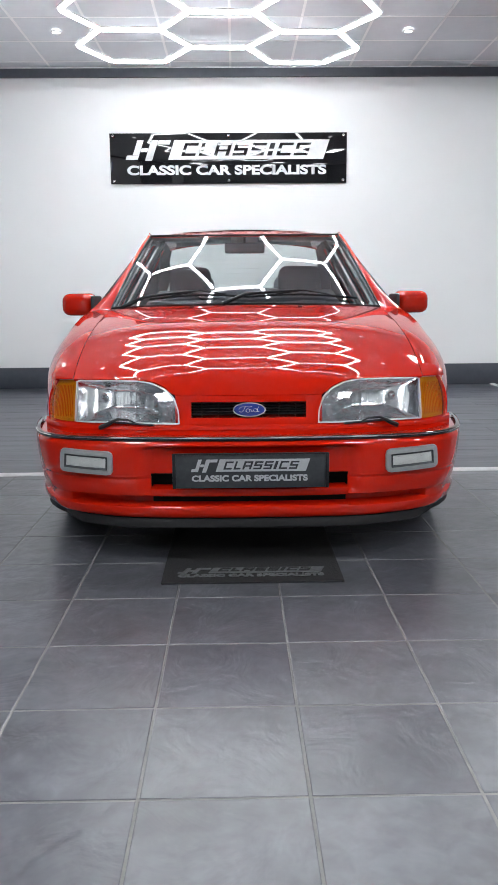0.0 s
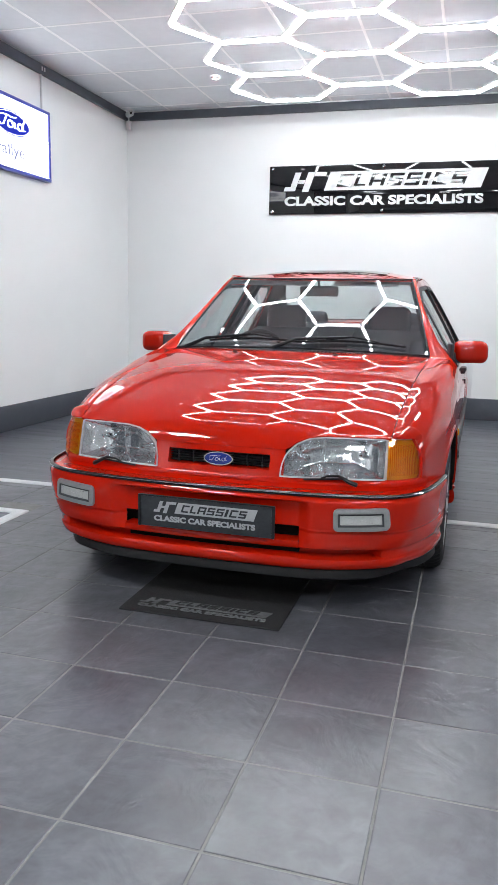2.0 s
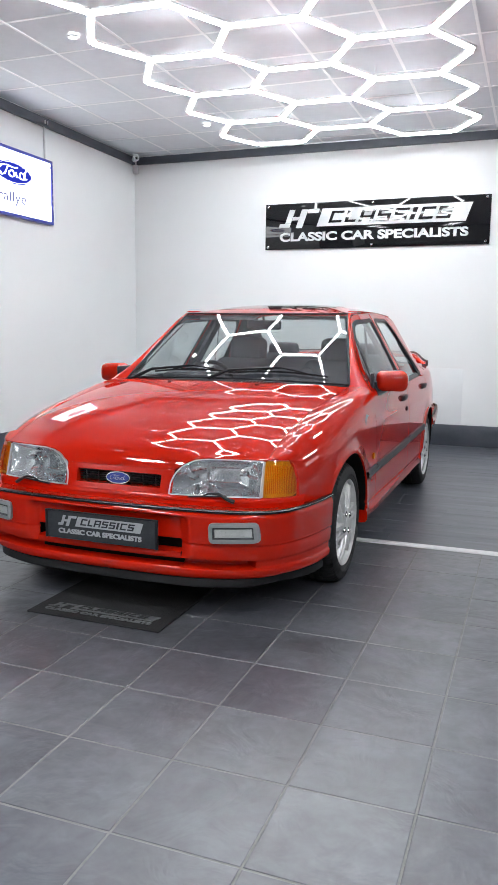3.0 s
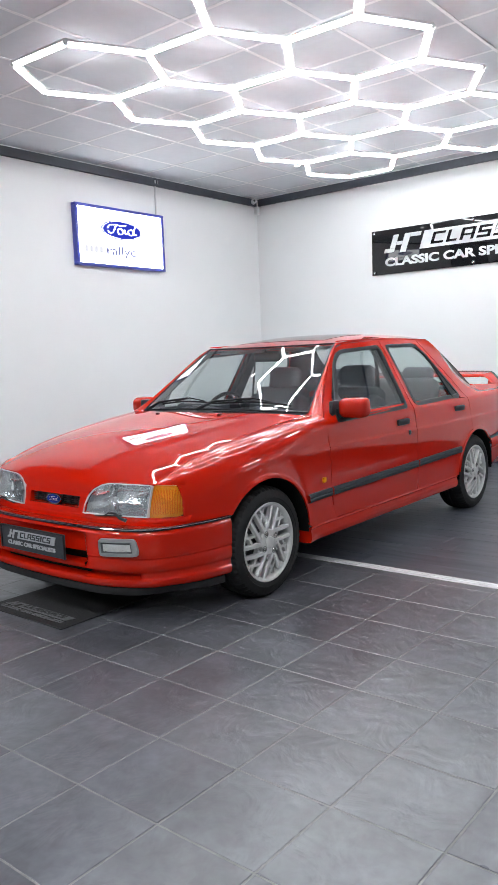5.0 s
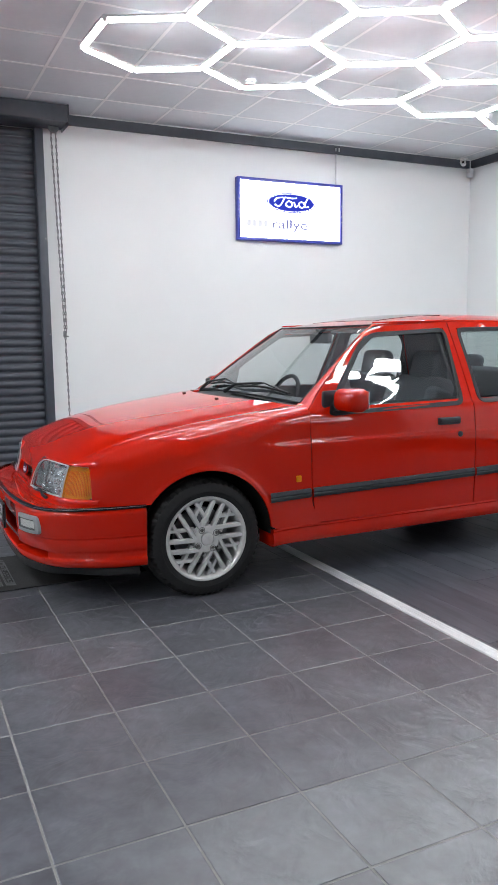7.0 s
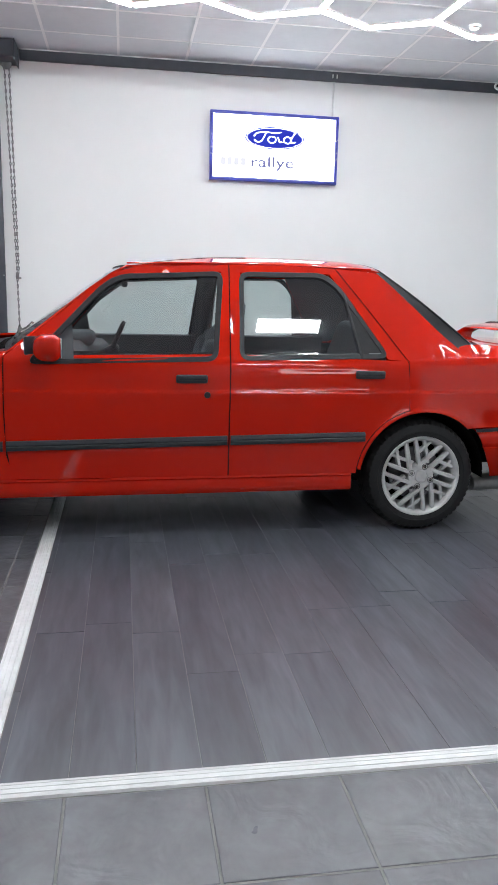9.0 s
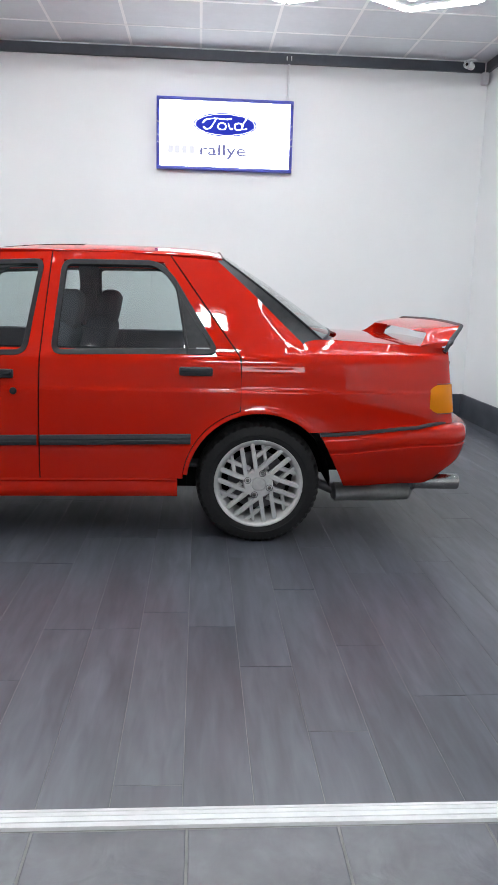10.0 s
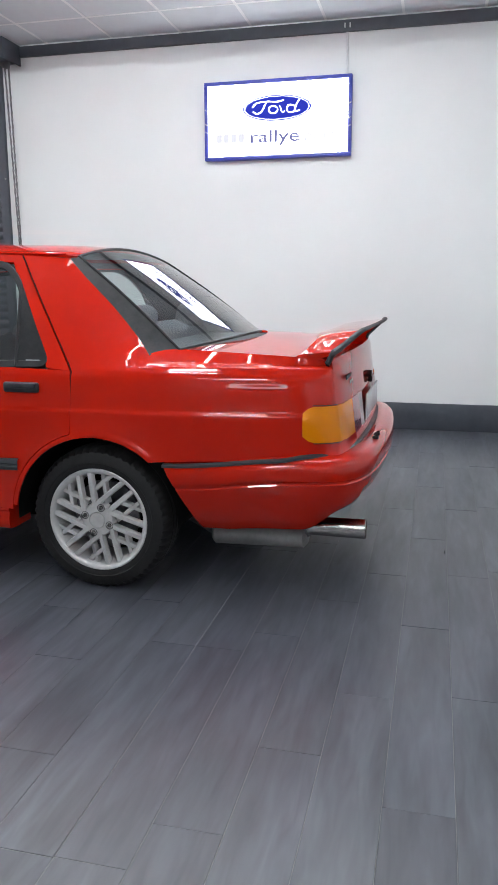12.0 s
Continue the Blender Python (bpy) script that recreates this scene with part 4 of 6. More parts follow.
def a_pillar(s):
    """Painted pillar between windscreen edge and door frame."""
    n = 20
    out = resample([(1.400, 0.885), (1.60, 1.045), (1.80, 1.21), (1.90, 1.280), (1.985, 1.309)], n)
    rows = []
    for i, (y, z) in enumerate(out):
        v = i / (n - 1)
        e = screen_point(s * 1.0, v)
        o = on_side(s, y, z)
        mid = ((e[0] + o[0]) / 2 + s * 0.010, (e[1] + o[1]) / 2 - 0.008, (e[2] + o[2]) / 2 + 0.010)
        rows.append([tuple((1 - t) ** 2 * np.array(e) + 2 * t * (1 - t) * np.array(mid) + t * t * np.array(o)) for t in [k / 8 for k in range(9)]])
    root = part("windscreen_pillar", grid(rows), PAINT, car, outward=MID, thick=0.010)
    edge = resample([q for q in wing_section(s, 1.394, 0.29) if q[2] > 0.872], 9)
    part("scuttle_corner", grid([[lerp(p, q, k / 4) for k in range(5)] for p, q in zip(edge, rows[0][::-1])]), PAINT, root, outward=MID)
    return root


def front_face_y(x, z):
    ax = abs(x)
    return 0.108 + 0.079 * (max(0, ax - 0.15) / 0.493) ** 2 + 2.2 * max(0, ax - 0.655) ** 1.5 + 0.30 * (z - 0.51)


def nose():
    """Panel between the headlamps with the grille slot, and the strip under the lamps."""
    pieces = []

    def sheet(x0, x1, z0, z1, n, m, back=0.0):
        pieces.append(grid([[(x0 + (x1 - x0) * i / n, front_face_y(x0 + (x1 - x0) * i / n, z0 + (z1 - z0) * j / m) + back, z0 + (z1 - z0) * j / m) for j in range(m + 1)] for i in range(n + 1)]))

    sheet(-0.262, 0.262, 0.589, 0.616, 16, 3)
    sheet(-0.262, 0.262, 0.508, 0.534, 16, 3)
    for s in (-1, 1):
        sheet(s * 0.205, s * 0.262, 0.534, 0.589, 4, 3)
    for z in (0.534, 0.589):
        pieces.append(grid([[(x, front_face_y(x, z) + d, z) for d in (0, 0.05)] for x in np.linspace(-0.205, 0.205, 9)]))
    for x in (-0.205, 0.205):
        pieces.append(grid([[(x, front_face_y(x, z) + d, z) for d in (0, 0.05)] for z in (0.534, 0.56, 0.589)]))
    ob = part("nose_panel", joined(*pieces), PAINT, car, outward=MID)
    part("under_lamp_strip", grid([[(x, front_face_y(x, 0.508) + d, z) for d, z in ((0.012, 0.515), (0.0, 0.51), (-0.004, 0.504), (-0.004, 0.492), (-0.001, 0.490), (-0.001, 0.474), (0.01, 0.466))] for x in np.linspace(-0.775, 0.775, 60)]), PAINT, car, outward=MID)
    part("grille_back", grid([[(x, 0.205, z) for z in (0.52, 0.60)] for x in (-0.22, 0.22)]), UNDER, ob)
    for k in range(5):
        z = 0.5405 + 0.0103 * k
        part("grille_slat", grid([[(x, 0.146 + d, z + h) for d, h in ((0.0, 0.0), (-0.002, 0.002), (0.0, 0.0035), (0.03, 0.002))] for x in np.linspace(-0.203, 0.203, 9)]), BLACK, ob)
    for x in (-0.17, -0.11, -0.05, 0.05, 0.11, 0.17):
        part("grille_rib", block((x, 0.155, 0.5615), (0.003, 0.022, 0.052), 0), BLACK, ob)
    at = pose(0.002, 0.128, 0.5615, 90 - 8, 0, 0)
    b = part("badge", prism(oval(0.059, 0.0262), lambda p, q, h: tuple(at @ Vector((p, q, h))), 0.008), CHROME, ob, "blue oval badge with chrome rim")
    part("badge_face", prism(oval(0.0545, 0.0222), lambda p, q, h: tuple(at @ Vector((p, q, 0.008 + h))), 0.0012), BADGEBLUE, b)
    script_mark(b, at @ pose(0, 0, 0.0093), 0.052, 0.021, WHITEINK, 0.0005)
    return ob


def lamp_outline(s):
    """Headlamp seen from ahead, in (x, z)."""
    o = [(0.632, 0.514), (0.632, 0.664), (0.50, 0.6665), (0.40, 0.666), (0.345, 0.658), (0.295, 0.634), (0.262, 0.598), (0.248, 0.556), (0.246, 0.512)]
    return [(s * a, b) for a, b in o]


def headlamp(s):
    out = resample(lamp_outline(s) + [lamp_outline(s)[0]], 64)[:-1]

    def at(x, z, d):
        return (x, front_face_y(x, z) + d, z)

    cx, cz = s * 0.45, 0.585
    bez = [inset(out, d) for d in (0.0, 0.0015, 0.005, 0.006)]
    root = part("headlamp", grid([[at(x, z, d) for x, z in ring] for ring, d in zip(bez, (0.01, -0.006, -0.006, 0.004))], False, True), ALLOY, car, "clear ribbed headlamp with chrome reflector")
    # lens: rings drawn in towards the middle
    rings = []
    inner = inset(out, 0.005)
    for k in range(9):
        t = 1 - k / 8
        rings.append([at(cx + (x - cx) * t, cz + (z - cz) * t, -0.004 - 0.004 * (1 - t * t)) for x, z in inner])
    lens = part("lens", grid(rings, False, True), LENS, root, "clear lens", outward=MID)
    lens.visible_shadow = False
    # moulded ribs on the inside of the lens
    ribs = []
    for k in range(18):
        x = 0.272 + 0.0072 * k
        top = 0.655 if x > 0.36 else 0.60 + (x - 0.26) * 0.55
        ribs.append(tube([at(s * x, 0.53, 0.003), at(s * x, top - 0.012, 0.003)], 0.0022, 6))
    for k in range(5):
        x = 0.425 + 0.012 * k
        ribs.append(tube([at(s * x, 0.522, 0.003), at(s * x, 0.658, 0.003)], 0.0034, 6))
    r = tagged(part("fluting", joined(*ribs), LENS, root), kind="stuff")
    r.visible_shadow = False
    # reflector bowl, main and inner chambers
    bowl = []
    for k in range(8):
        t = 1 - k / 7
        bowl.append([at(cx + (x - cx) * (0.25 + 0.75 * t), cz + (z - cz) * (0.3 + 0.7 * t), 0.012 + 0.075 * (1 - t * t)) for x, z in inner])
    v, f = grid(bowl, False, True)
    f = f + [tuple(range(len(v) - 63, len(v)))]
    part("reflector", (v, f), REFLECTOR, root, "chrome reflector bowl", outward=(cx, 0.0, cz))
    for x, z in ((0.535, 0.600), (0.335, 0.575)):
        part("bulb", lathe([(0.030, 0.0), (0.032, 0.007), (0.045, 0.010), (0.07, 0.011)], 14, "y", (s * x, front_face_y(x, z), z)), CHROME, root, "bulb with chrome cap")
    part("divider", block((s * 0.405, front_face_y(0.405, 0.58) + 0.030, 0.585), (0.003, 0.05, 0.14), 0.001), REFLECTOR, root)
    # wash-wipe arm
    px = s * 0.53
    w = part("lamp_wiper", joined(tube([at(px + s * 0.005, 0.500, -0.018), at(px - s * 0.02, 0.512, -0.03), at(px - s * 0.06, 0.532, -0.026), at(px - s * 0.10, 0.530, -0.022), at(px - s * 0.125, 0.519, -0.016)], [0.009, 0.008, 0.005, 0.004, 0.003], 8), tube([at(px - s * 0.03, 0.520, -0.012), at(px - s * 0.19, 0.512, -0.012)], 0.004, 6)), BLACK, root, "black headlamp wiper")
    return root


def indicator(s):
    """Amber corner lamp that wraps from the nose to the wing, with the painted wing tip over it."""
    n, rows, tip = 16, [], []
    bot = resample([tuple(p) for p in smooth_path([(0.641, front_face_y(0.641, 0.512)), (0.68, front_face_y(0.68, 0.512)), (0.718, 0.232), (0.746, 0.268), (0.763, 0.314)], 2)], n)
    top = resample([tuple(p) for p in smooth_path([(0.636, front_face_y(0.636, 0.664)), (0.67, front_face_y(0.67, 0.662)), (0.703, 0.272), (0.728, 0.295), (0.746, 0.327)], 2)], n)
    for i in range(n):
        u = i / (n - 1)
        row = []
        for k in range(9):
            v = k / 8
            x, y = lerp(bot[i], top[i], v)
            bulge = 0.005 * math.sin(math.pi * v)
            tuck_in = 0.020 * max(0.0, (u - 0.62) / 0.38) ** 2.4
            row.append((s * (x + bulge * u - 0.25 * tuck_in), y - bulge * (1 - u), 0.512 + tuck_in + (0.664 - 0.006 * u - 2 * tuck_in - 0.512) * v))
        rows.append(row)
        x, y = lerp(bot[i], top[i], 1.0)
        z, x = 0.664 - 0.006 * u, x + 0.001
        ye = max(y, hood_front_y(0.644) + 0.001)
        e = (hood_edge_x(ye) + 0.003, ye, hood_edge_z(ye))
        m = (x + 0.006 * u, (y + ye) / 2, e[2] - 0.004)
        tip.append([tuple(np.array((s, 1, 1)) * ((1 - t) ** 2 * np.array((x, y, z + 0.002)) + 2 * t * (1 - t) * np.array(m) + t * t * np.array(e))) for t in [k / 6 for k in range(7)]])
    ob = part("indicator", grid(rows), AMBERGLASS, car, "amber wrap-round indicator lens", outward=MID, thick=0.006)
    ob.visible_shadow = False
    part("wing_tip", grid(tip), PAINT, car, outward=MID)
    bits = []
    for k in range(1, 22):
        i = k / 22 * (n - 1)
        a = int(i)
        p, q = rows[a], rows[min(a + 1, n - 1)]
        bits.append(tube([lerp(p[j], q[j], i - a) for j in (1, 3, 5, 7)], 0.0014, 5))
    tagged(part("fluting", joined(*bits), AMBERGLASS, ob), kind="stuff").visible_shadow = False
    part("lamp_back", grid([[(p[0] - s * 0.012, p[1] + 0.012, p[2]) for p in r] for r in rows]), ALLOY, ob, "silver lamp backing", outward=MID)
    return ob


def bumper_path(n=72, tail=False):
    """Plan of the front bumper from one arch to the other, with outward directions."""
    half = [(0.0, -0.004), (0.2, 0.0), (0.4, 0.014), (0.54, 0.036), (0.645, 0.068), (0.712, 0.112), (0.758, 0.172), (0.789, 0.25), (0.810, 0.34), (0.826, 0.43), (0.838, 0.532)]
    if tail:
        half = [(0.0, 4.512), (0.2, 4.508), (0.4, 4.497), (0.56, 4.480), (0.68, 4.452), (0.752, 4.412), (0.797, 4.350), (0.819, 4.26), (0.832, 4.13), (0.842, 3.95), (0.848, 3.715)]
    pts = [(-x, y) for x, y in half[::-1]] + half[1:]
    fine = resample([tuple(p) for p in smooth_path(pts)], n)
    out = []
    for i, p in enumerate(fine):
        a, b = fine[max(i - 1, 0)], fine[min(i + 1, n - 1)]
        d = np.array([b[0] - a[0], b[1] - a[1]])
        d /= np.linalg.norm(d)
        nrm = np.array([d[1], -d[0]]) * (-1 if tail else 1)
        out.append((p, nrm))
    return out


def smooth_path(pts, rounds=3):
    p = [np.array(q, float) for q in pts]
    for _ in range(rounds):
        q = [p[0]]
        for a, b in zip(p, p[1:]):
            q += [0.75 * a + 0.25 * b, 0.25 * a + 0.75 * b]
        p = q + [p[-1]]
    return p


def band(path, prof, keep=lambda x, y: True, dent=lambda x, z: 0.0):
    """A moulded strip: a section of (height, out) carried along the plan."""
    rows = []
    for (p, nrm) in path:
        if not keep(p[0], p[1]):
            continue
        rows.append([(p[0] + nrm[0] * (o - dent(p[0], z) - tuck(p[0], z)), p[1] + nrm[1] * (o - dent(p[0], z) - tuck(p[0], z)), z) for z, o in prof])
    return grid(rows)


def step(x, a, b):
    t = min(1, max(0, (x - a) / (b - a)))
    return t * t * (3 - 2 * t)


def tuck(x, z):
    """How far the bumper draws in towards its lower corners."""
    return (0.012 + 0.045 * step(abs(x), 0.35, 0.74) * (1 - step(abs(x), 0.765, 0.832))) * (1 - step(z, 0.12, 0.46))


def front_bumper():
    path = bumper_path(200)

    def dent(x, z):
        inside = 1 - step(abs(x), 0.335, 0.400)
        return 0.035 * inside * (1 - step(z, 0.440, 0.456)) * step(z, 0.26, 0.30)

    top = [(0.474, -0.125), (0.477, -0.05), (0.478, -0.02), (0.476, -0.006), (0.471, 0.0), (0.465, 0.004), (0.460, 0.006), (0.457, 0.007), (0.452, 0.008), (0.442, 0.008), (0.417, 0.008), (0.392, 0.008), (0.364, 0.008), (0.352, 0.007)]
    low = [(0.246, -0.06), (0.242, -0.03), (0.2405, -0.004), (0.239, 0.003), (0.235, 0.006), (0.226, 0.0075), (0.214, 0.006), (0.204, 0.003), (0.195, -0.006), (0.191, -0.02)]
    skin = [(0.352, 0.007), (0.345, 0.008), (0.338, 0.003), (0.333, 0.003), (0.326, 0.007), (0.30, 0.006), (0.285, 0.005), (0.2765, 0.003), (0.2735, 0.001), (0.270, -0.001), (0.262, -0.001), (0.250, 0.0), (0.242, 0.001), (0.239, 0.003), (0.235, 0.006), (0.226, 0.0075), (0.214, 0.006), (0.204, 0.003), (0.195, -0.006), (0.191, -0.02)]

    def slot(x, z):
        return dent(x, z) + 0.060 * (1 - step(abs(x), 0.625, 0.665)) * step(z, 0.237, 0.242) * (1 - step(z, 0.268, 0.2745))

    root = part("front_bumper", band(path, top, dent=dent), PAINT, car, "red deep front bumper with black lip", outward=MID, thick=0.006)
    for s in (-1, 1):
        part("bumper_side", band(path, skin, lambda x, y: s * x > 0.346, slot), PAINT, root, outward=MID, thick=0.005)
    part("lower_blade", band(path, low, lambda x, y: abs(x) < 0.352), PAINT, root, outward=MID, thick=0.006)
    part("slot_floor", band(path, [(0.272, -0.046), (0.256, -0.047), (0.240, -0.046)], lambda x, y: abs(x) < 0.352), UNDER, root, outward=MID)
    part("cross_bar", band(path, [(0.300, -0.10), (0.302, -0.02), (0.298, -0.008), (0.285, -0.006), (0.272, -0.012), (0.268, -0.06)], lambda x, y: abs(x) < 0.36), PAINT, root, outward=MID)
    part("lip", band(path, [(0.193, -0.02), (0.190, -0.010), (0.178, -0.006), (0.160, -0.006), (0.154, -0.012), (0.155, -0.06)], lambda x, y: y < 0.50, lambda x, z: 0.022 * step(abs(x), 0.60, 0.74) * (1 - step(abs(x), 0.77, 0.83))), RUBBER, root, "black rubber lip spoiler", outward=MID)
    part("backing", band(path, [(0.455, -0.07), (0.16, -0.07)], lambda x, y: y < 0.35), UNDER, root)
    part("bright_strip", band(path, [(0.470, -0.002), (0.472, 0.004), (0.476, 0.007), (0.481, 0.007), (0.485, 0.002), (0.486, -0.008)]), GLOSSBLACK, root, "black insert strip", outward=MID)
    part("chrome_line", band(path, [(0.4805, 0.0070), (0.4815, 0.0080), (0.483, 0.0068)]), CHROME, root, outward=MID)
    # fog lamps
    ahead = [(p[0], p[1]) for p, nrm in path if p[0] > 0 and p[1] < 0.3]
    lane = ([p[0] for p in ahead], [p[1] for p in ahead])
    for s in (-1, 1):
        def at(a, b, d, s=s):
            x = s * a
            y = float(np.interp(a, lane[0], lane[1])) - 0.004
            return (x, y + d, b)
        outl = rounded([(0.478, 0.352), (0.474, 0.434), (0.664, 0.442), (0.672, 0.360)], 0.018)
        outl = resample(outl + [outl[0]], 48)[:-1]
        rings = [inset(outl, d) for d in (-0.002, 0.0, 0.016, 0.024)]
        fog = part("fog_lamp", grid([[at(x, z, d) for x, z in r] for r, d in zip(rings, (0.0, -0.013, -0.016, -0.008))], False, True), FOGGREY, root, "front fog lamp in grey surround")
        body = inset(outl, 0.022)
        part("inner_bezel", grid([[at(x, z, d) for x, z in inset(outl, e)] for e, d in ((0.017, -0.0165), (0.020, -0.0150), (0.024, -0.0110))], False, True), TRIM, fog)
        cx, cz = 0.572, 0.396
        v, f = grid([[at(cx + (x - cx) * t, cz + (z - cz) * t, -0.0085 - 0.001 * (1 - t)) for x, z in body] for t in (1, 0.8, 0.5, 0.2)], False, True)
        part("reflector", (v, f + [tuple(range(len(v) - 48, len(v)))]), ALLOY, fog, outward=(s * cx, 0.2, cz))
        v, f = grid([[at(cx + (x - cx) * t, cz + (z - cz) * t, -0.0125 - 0.002 * (1 - t)) for x, z in body] for t in (1, 0.7, 0.4, 0.1)], False, True)
        g = part("lens", (v, f + [tuple(range(len(v) - 48, len(v)))]), LENS, fog, "clear ribbed lens")
        g.visible_shadow = False
    plate = part("show_plate", block((0.004, -0.026, 0.374), (0.533, 0.008, 0.122), 0.002), TRIM, car, "dark grey show plate with silver lettering")
    part("plate_edge", joined(block((-0.258, -0.032, 0.374), (0.012, 0.006, 0.122), 0.002), block((0.266, -0.032, 0.374), (0.012, 0.006, 0.122), 0.002), block((0.004, -0.032, 0.433), (0.533, 0.006, 0.004), 0.001)), BLACK, plate)
    logo(plate, 0.47, 0.112, pose(0.004, -0.0305, 0.374, 90, 0, 0), TRIM, SILVERINK)
    return root


def sill(s):
    prof = [(0.300, -0.012), (0.298, 0.002), (0.290, 0.004), (0.283, -0.002), (0.278, -0.002), (0.265, 0.002), (0.245, 0.004), (0.225, 0.002), (0.212, -0.008), (0.208, -0.04)]
    rows = []
    for k in range(30):
        y = 1.175 + (3.062 - 1.175) * k / 29
        rise = 0.016 * (y - 1.2) / 1.85
        drop = 0.004 * (1 - step(y, 1.17, 1.3))
        rows.append([(s * (side_x(y, 0.30) + o), y, z + rise - drop) for z, o in prof])
    ends = [[(s * 0.70, r[0][1], p[2]) for p in r] for r in (rows[0], rows[-1])]
    return part("side_skirt", grid([ends[0]] + rows + [ends[1]]), PAINT, car, "red moulded side skirt", outward=MID)


def wheel_arch(s, cy):
    """Dark inner arch: the lip turned in, and the liner behind it."""
    rows = []
    for d, r in ((0.0, 0.0), (-0.004, 0.0), (-0.30, 0.004), (-0.30, -0.25)):
        row = []
        for k in range(25):
            a = radians(-2 + 184 * k / 24)
            y, z = cy + (ARCH + r - 0.001) * math.cos(a), HUBZ + (ARCH + r - 0.001) * math.sin(a)
            row.append((s * (side_x(y, max(z, 0.22)) - 0.008 + d), y, z))
        rows.append(row)
    return part("wheel_arch", grid(rows), UNDER, car, "black inner wheel arch")


def wheel(s, cy, turn):
    root = empty("wheel", s * 0.836, cy, HUBZ)
    root.parent = car
    tagged(root, "silver lattice-spoke alloy wheel with black tyre")
    R, n = 0.293, 168
    prof = [(-0.190, 0.190), (-0.198, 0.215), (-0.200, 0.245), (-0.192, 0.272), (-0.178, 0.284), (-0.160, 0.289), (-0.132, 0.291), (-0.128, 0.285), (-0.124, 0.291), (-0.103, R), (-0.099, 0.286), (-0.095, R), (-0.070, 0.2915), (-0.066, 0.285), (-0.062, 0.291), (-0.034, 0.289), (-0.018, 0.284), (-0.002, 0.272), (0.007, 0.250), (0.009, 0.232), (0.0065, 0.229), (0.006, 0.215), (0.002, 0.208), (-0.006, 0.203)]

    def tread(k, i, r):
        h = abs(prof[i][0] + 0.096)
        if r > 0.270 and k % 3 == (0 if prof[i][0] > -0.096 else 1) and h > 0.034:
            return r - 0.0055
        return r

    prof2 = [(s * h, r) for h, r in prof]
    part("tyre", lathe(prof2, n, "x", wobble=tread), RUBBER, root, "black road tyre", smooth=28)
    rim = [(-0.190, 0.192), (-0.18, 0.180), (-0.06, 0.172), (-0.030, 0.178), (-0.012, 0.186), (-0.002, 0.192), (0.003, 0.198), (0.004, 0.205), (0.0, 0.209), (-0.008, 0.208)]
    r = part("rim", lathe([(s * h, q) for h, q in rim], 72, "x"), ALLOY, root, "silver alloy rim")
    # six pairs of parallel spokes set off to one side, over a deeper set
    for k in range(6):
        a = radians(60 * k + turn)
        ux, uz = math.cos(a), math.sin(a)
        for off, begin, w, lift in ((0.0, 0.055, 0.0102, 0.0), (0.051, 0.030, 0.0102, 0.0), (-0.050, 0.060, 0.009, 0.012), (0.102, 0.060, 0.009, 0.012)):
            end = math.sqrt(0.191**2 - off**2)
            rows = []
            for t in (0, 0.3, 0.65, 1.0):
                d = begin + (end - begin) * t
                cx, cz = ux * d - uz * off, uz * d + ux * off
                r0 = math.hypot(cx, cz) / 0.19
                h = 0.004 + 0.006 * math.sin(math.pi * r0) - 0.010 * r0 - lift
                rows.append([(s * (h - 0.026), cx - uz * w, cz + ux * w), (s * (h - 0.004), cx - uz * w, cz + ux * w), (s * h, cx - uz * w * 0.72, cz + ux * w * 0.72), (s * h, cx + uz * w * 0.72, cz - ux * w * 0.72), (s * (h - 0.004), cx + uz * w, cz - ux * w), (s * (h - 0.026), cx + uz * w, cz - ux * w)])
            part("spoke", grid(rows), ALLOY, r)
    part("hub", lathe([(s * h, q) for h, q in [(-0.03, 0.070), (-0.002, 0.068), (0.004, 0.063), (0.007, 0.040), (0.0065, 0.034), (0.004, 0.033)]], 36, "x"), ALLOY, r)
    part("centre_cap", lathe([(s * h, q) for h, q in [(0.003, 0.033), (0.009, 0.031), (0.011, 0.024), (0.010, 0.0)]], 28, "x"), ALLOY, r, "round centre cap")
    for k in range(4):
        a = radians(turn + 31 + 90 * k)
        c = (0.001, 0.054 * math.cos(a), 0.054 * math.sin(a))
        part("nut_well", lathe([(s * h, q) for h, q in [(0.0065, 0.0165), (0.0075, 0.0135), (-0.004, 0.0125), (-0.005, 0.0)]], 16, "x", c), DULL, r)
        part("wheel_nut", lathe([(s * h, q) for h, q in [(-0.004, 0.0095), (0.008, 0.009), (0.012, 0.006), (0.013, 0.0)]], 6, "x", c), STEEL, r)
    part("brake_disc", lathe([(s * h, q) for h, q in [(-0.075, 0.0), (-0.075, 0.06), (-0.085, 0.062), (-0.085, 0.14), (-0.10, 0.14)]], 36, "x"), DULL, root)
    part("barrel", lathe([(s * h, q) for h, q in [(-0.19, 0.0), (-0.19, 0.178)]], 30, "x"), UNDER, root)
    return root


def rear_face_y(x, z):
    ax = abs(x)
    return 4.425 - 0.040 * (ax / 0.70) ** 2.2 - 0.13 * (z - 0.60) - 1.2 * max(0, ax - 0.64) ** 1.6


def tail_corner(t, z):
    """Corner of the tail in plan, from the rear wing (t 0) to the tail panel (t 1)."""
    x0, x1 = side_x(4.240, min(z, 0.885)), 0.69
    y1 = rear_face_y(0.69, z)
    yc = y1 - 0.004
    xc = max(x0 - 0.22 * (yc - 4.240), x1 + 0.012)
    a, b, c = (1 - t) ** 2, 2 * t * (1 - t), t * t
    return a * x0 + b * xc + c * x1, a * 4.240 + b * yc + c * y1


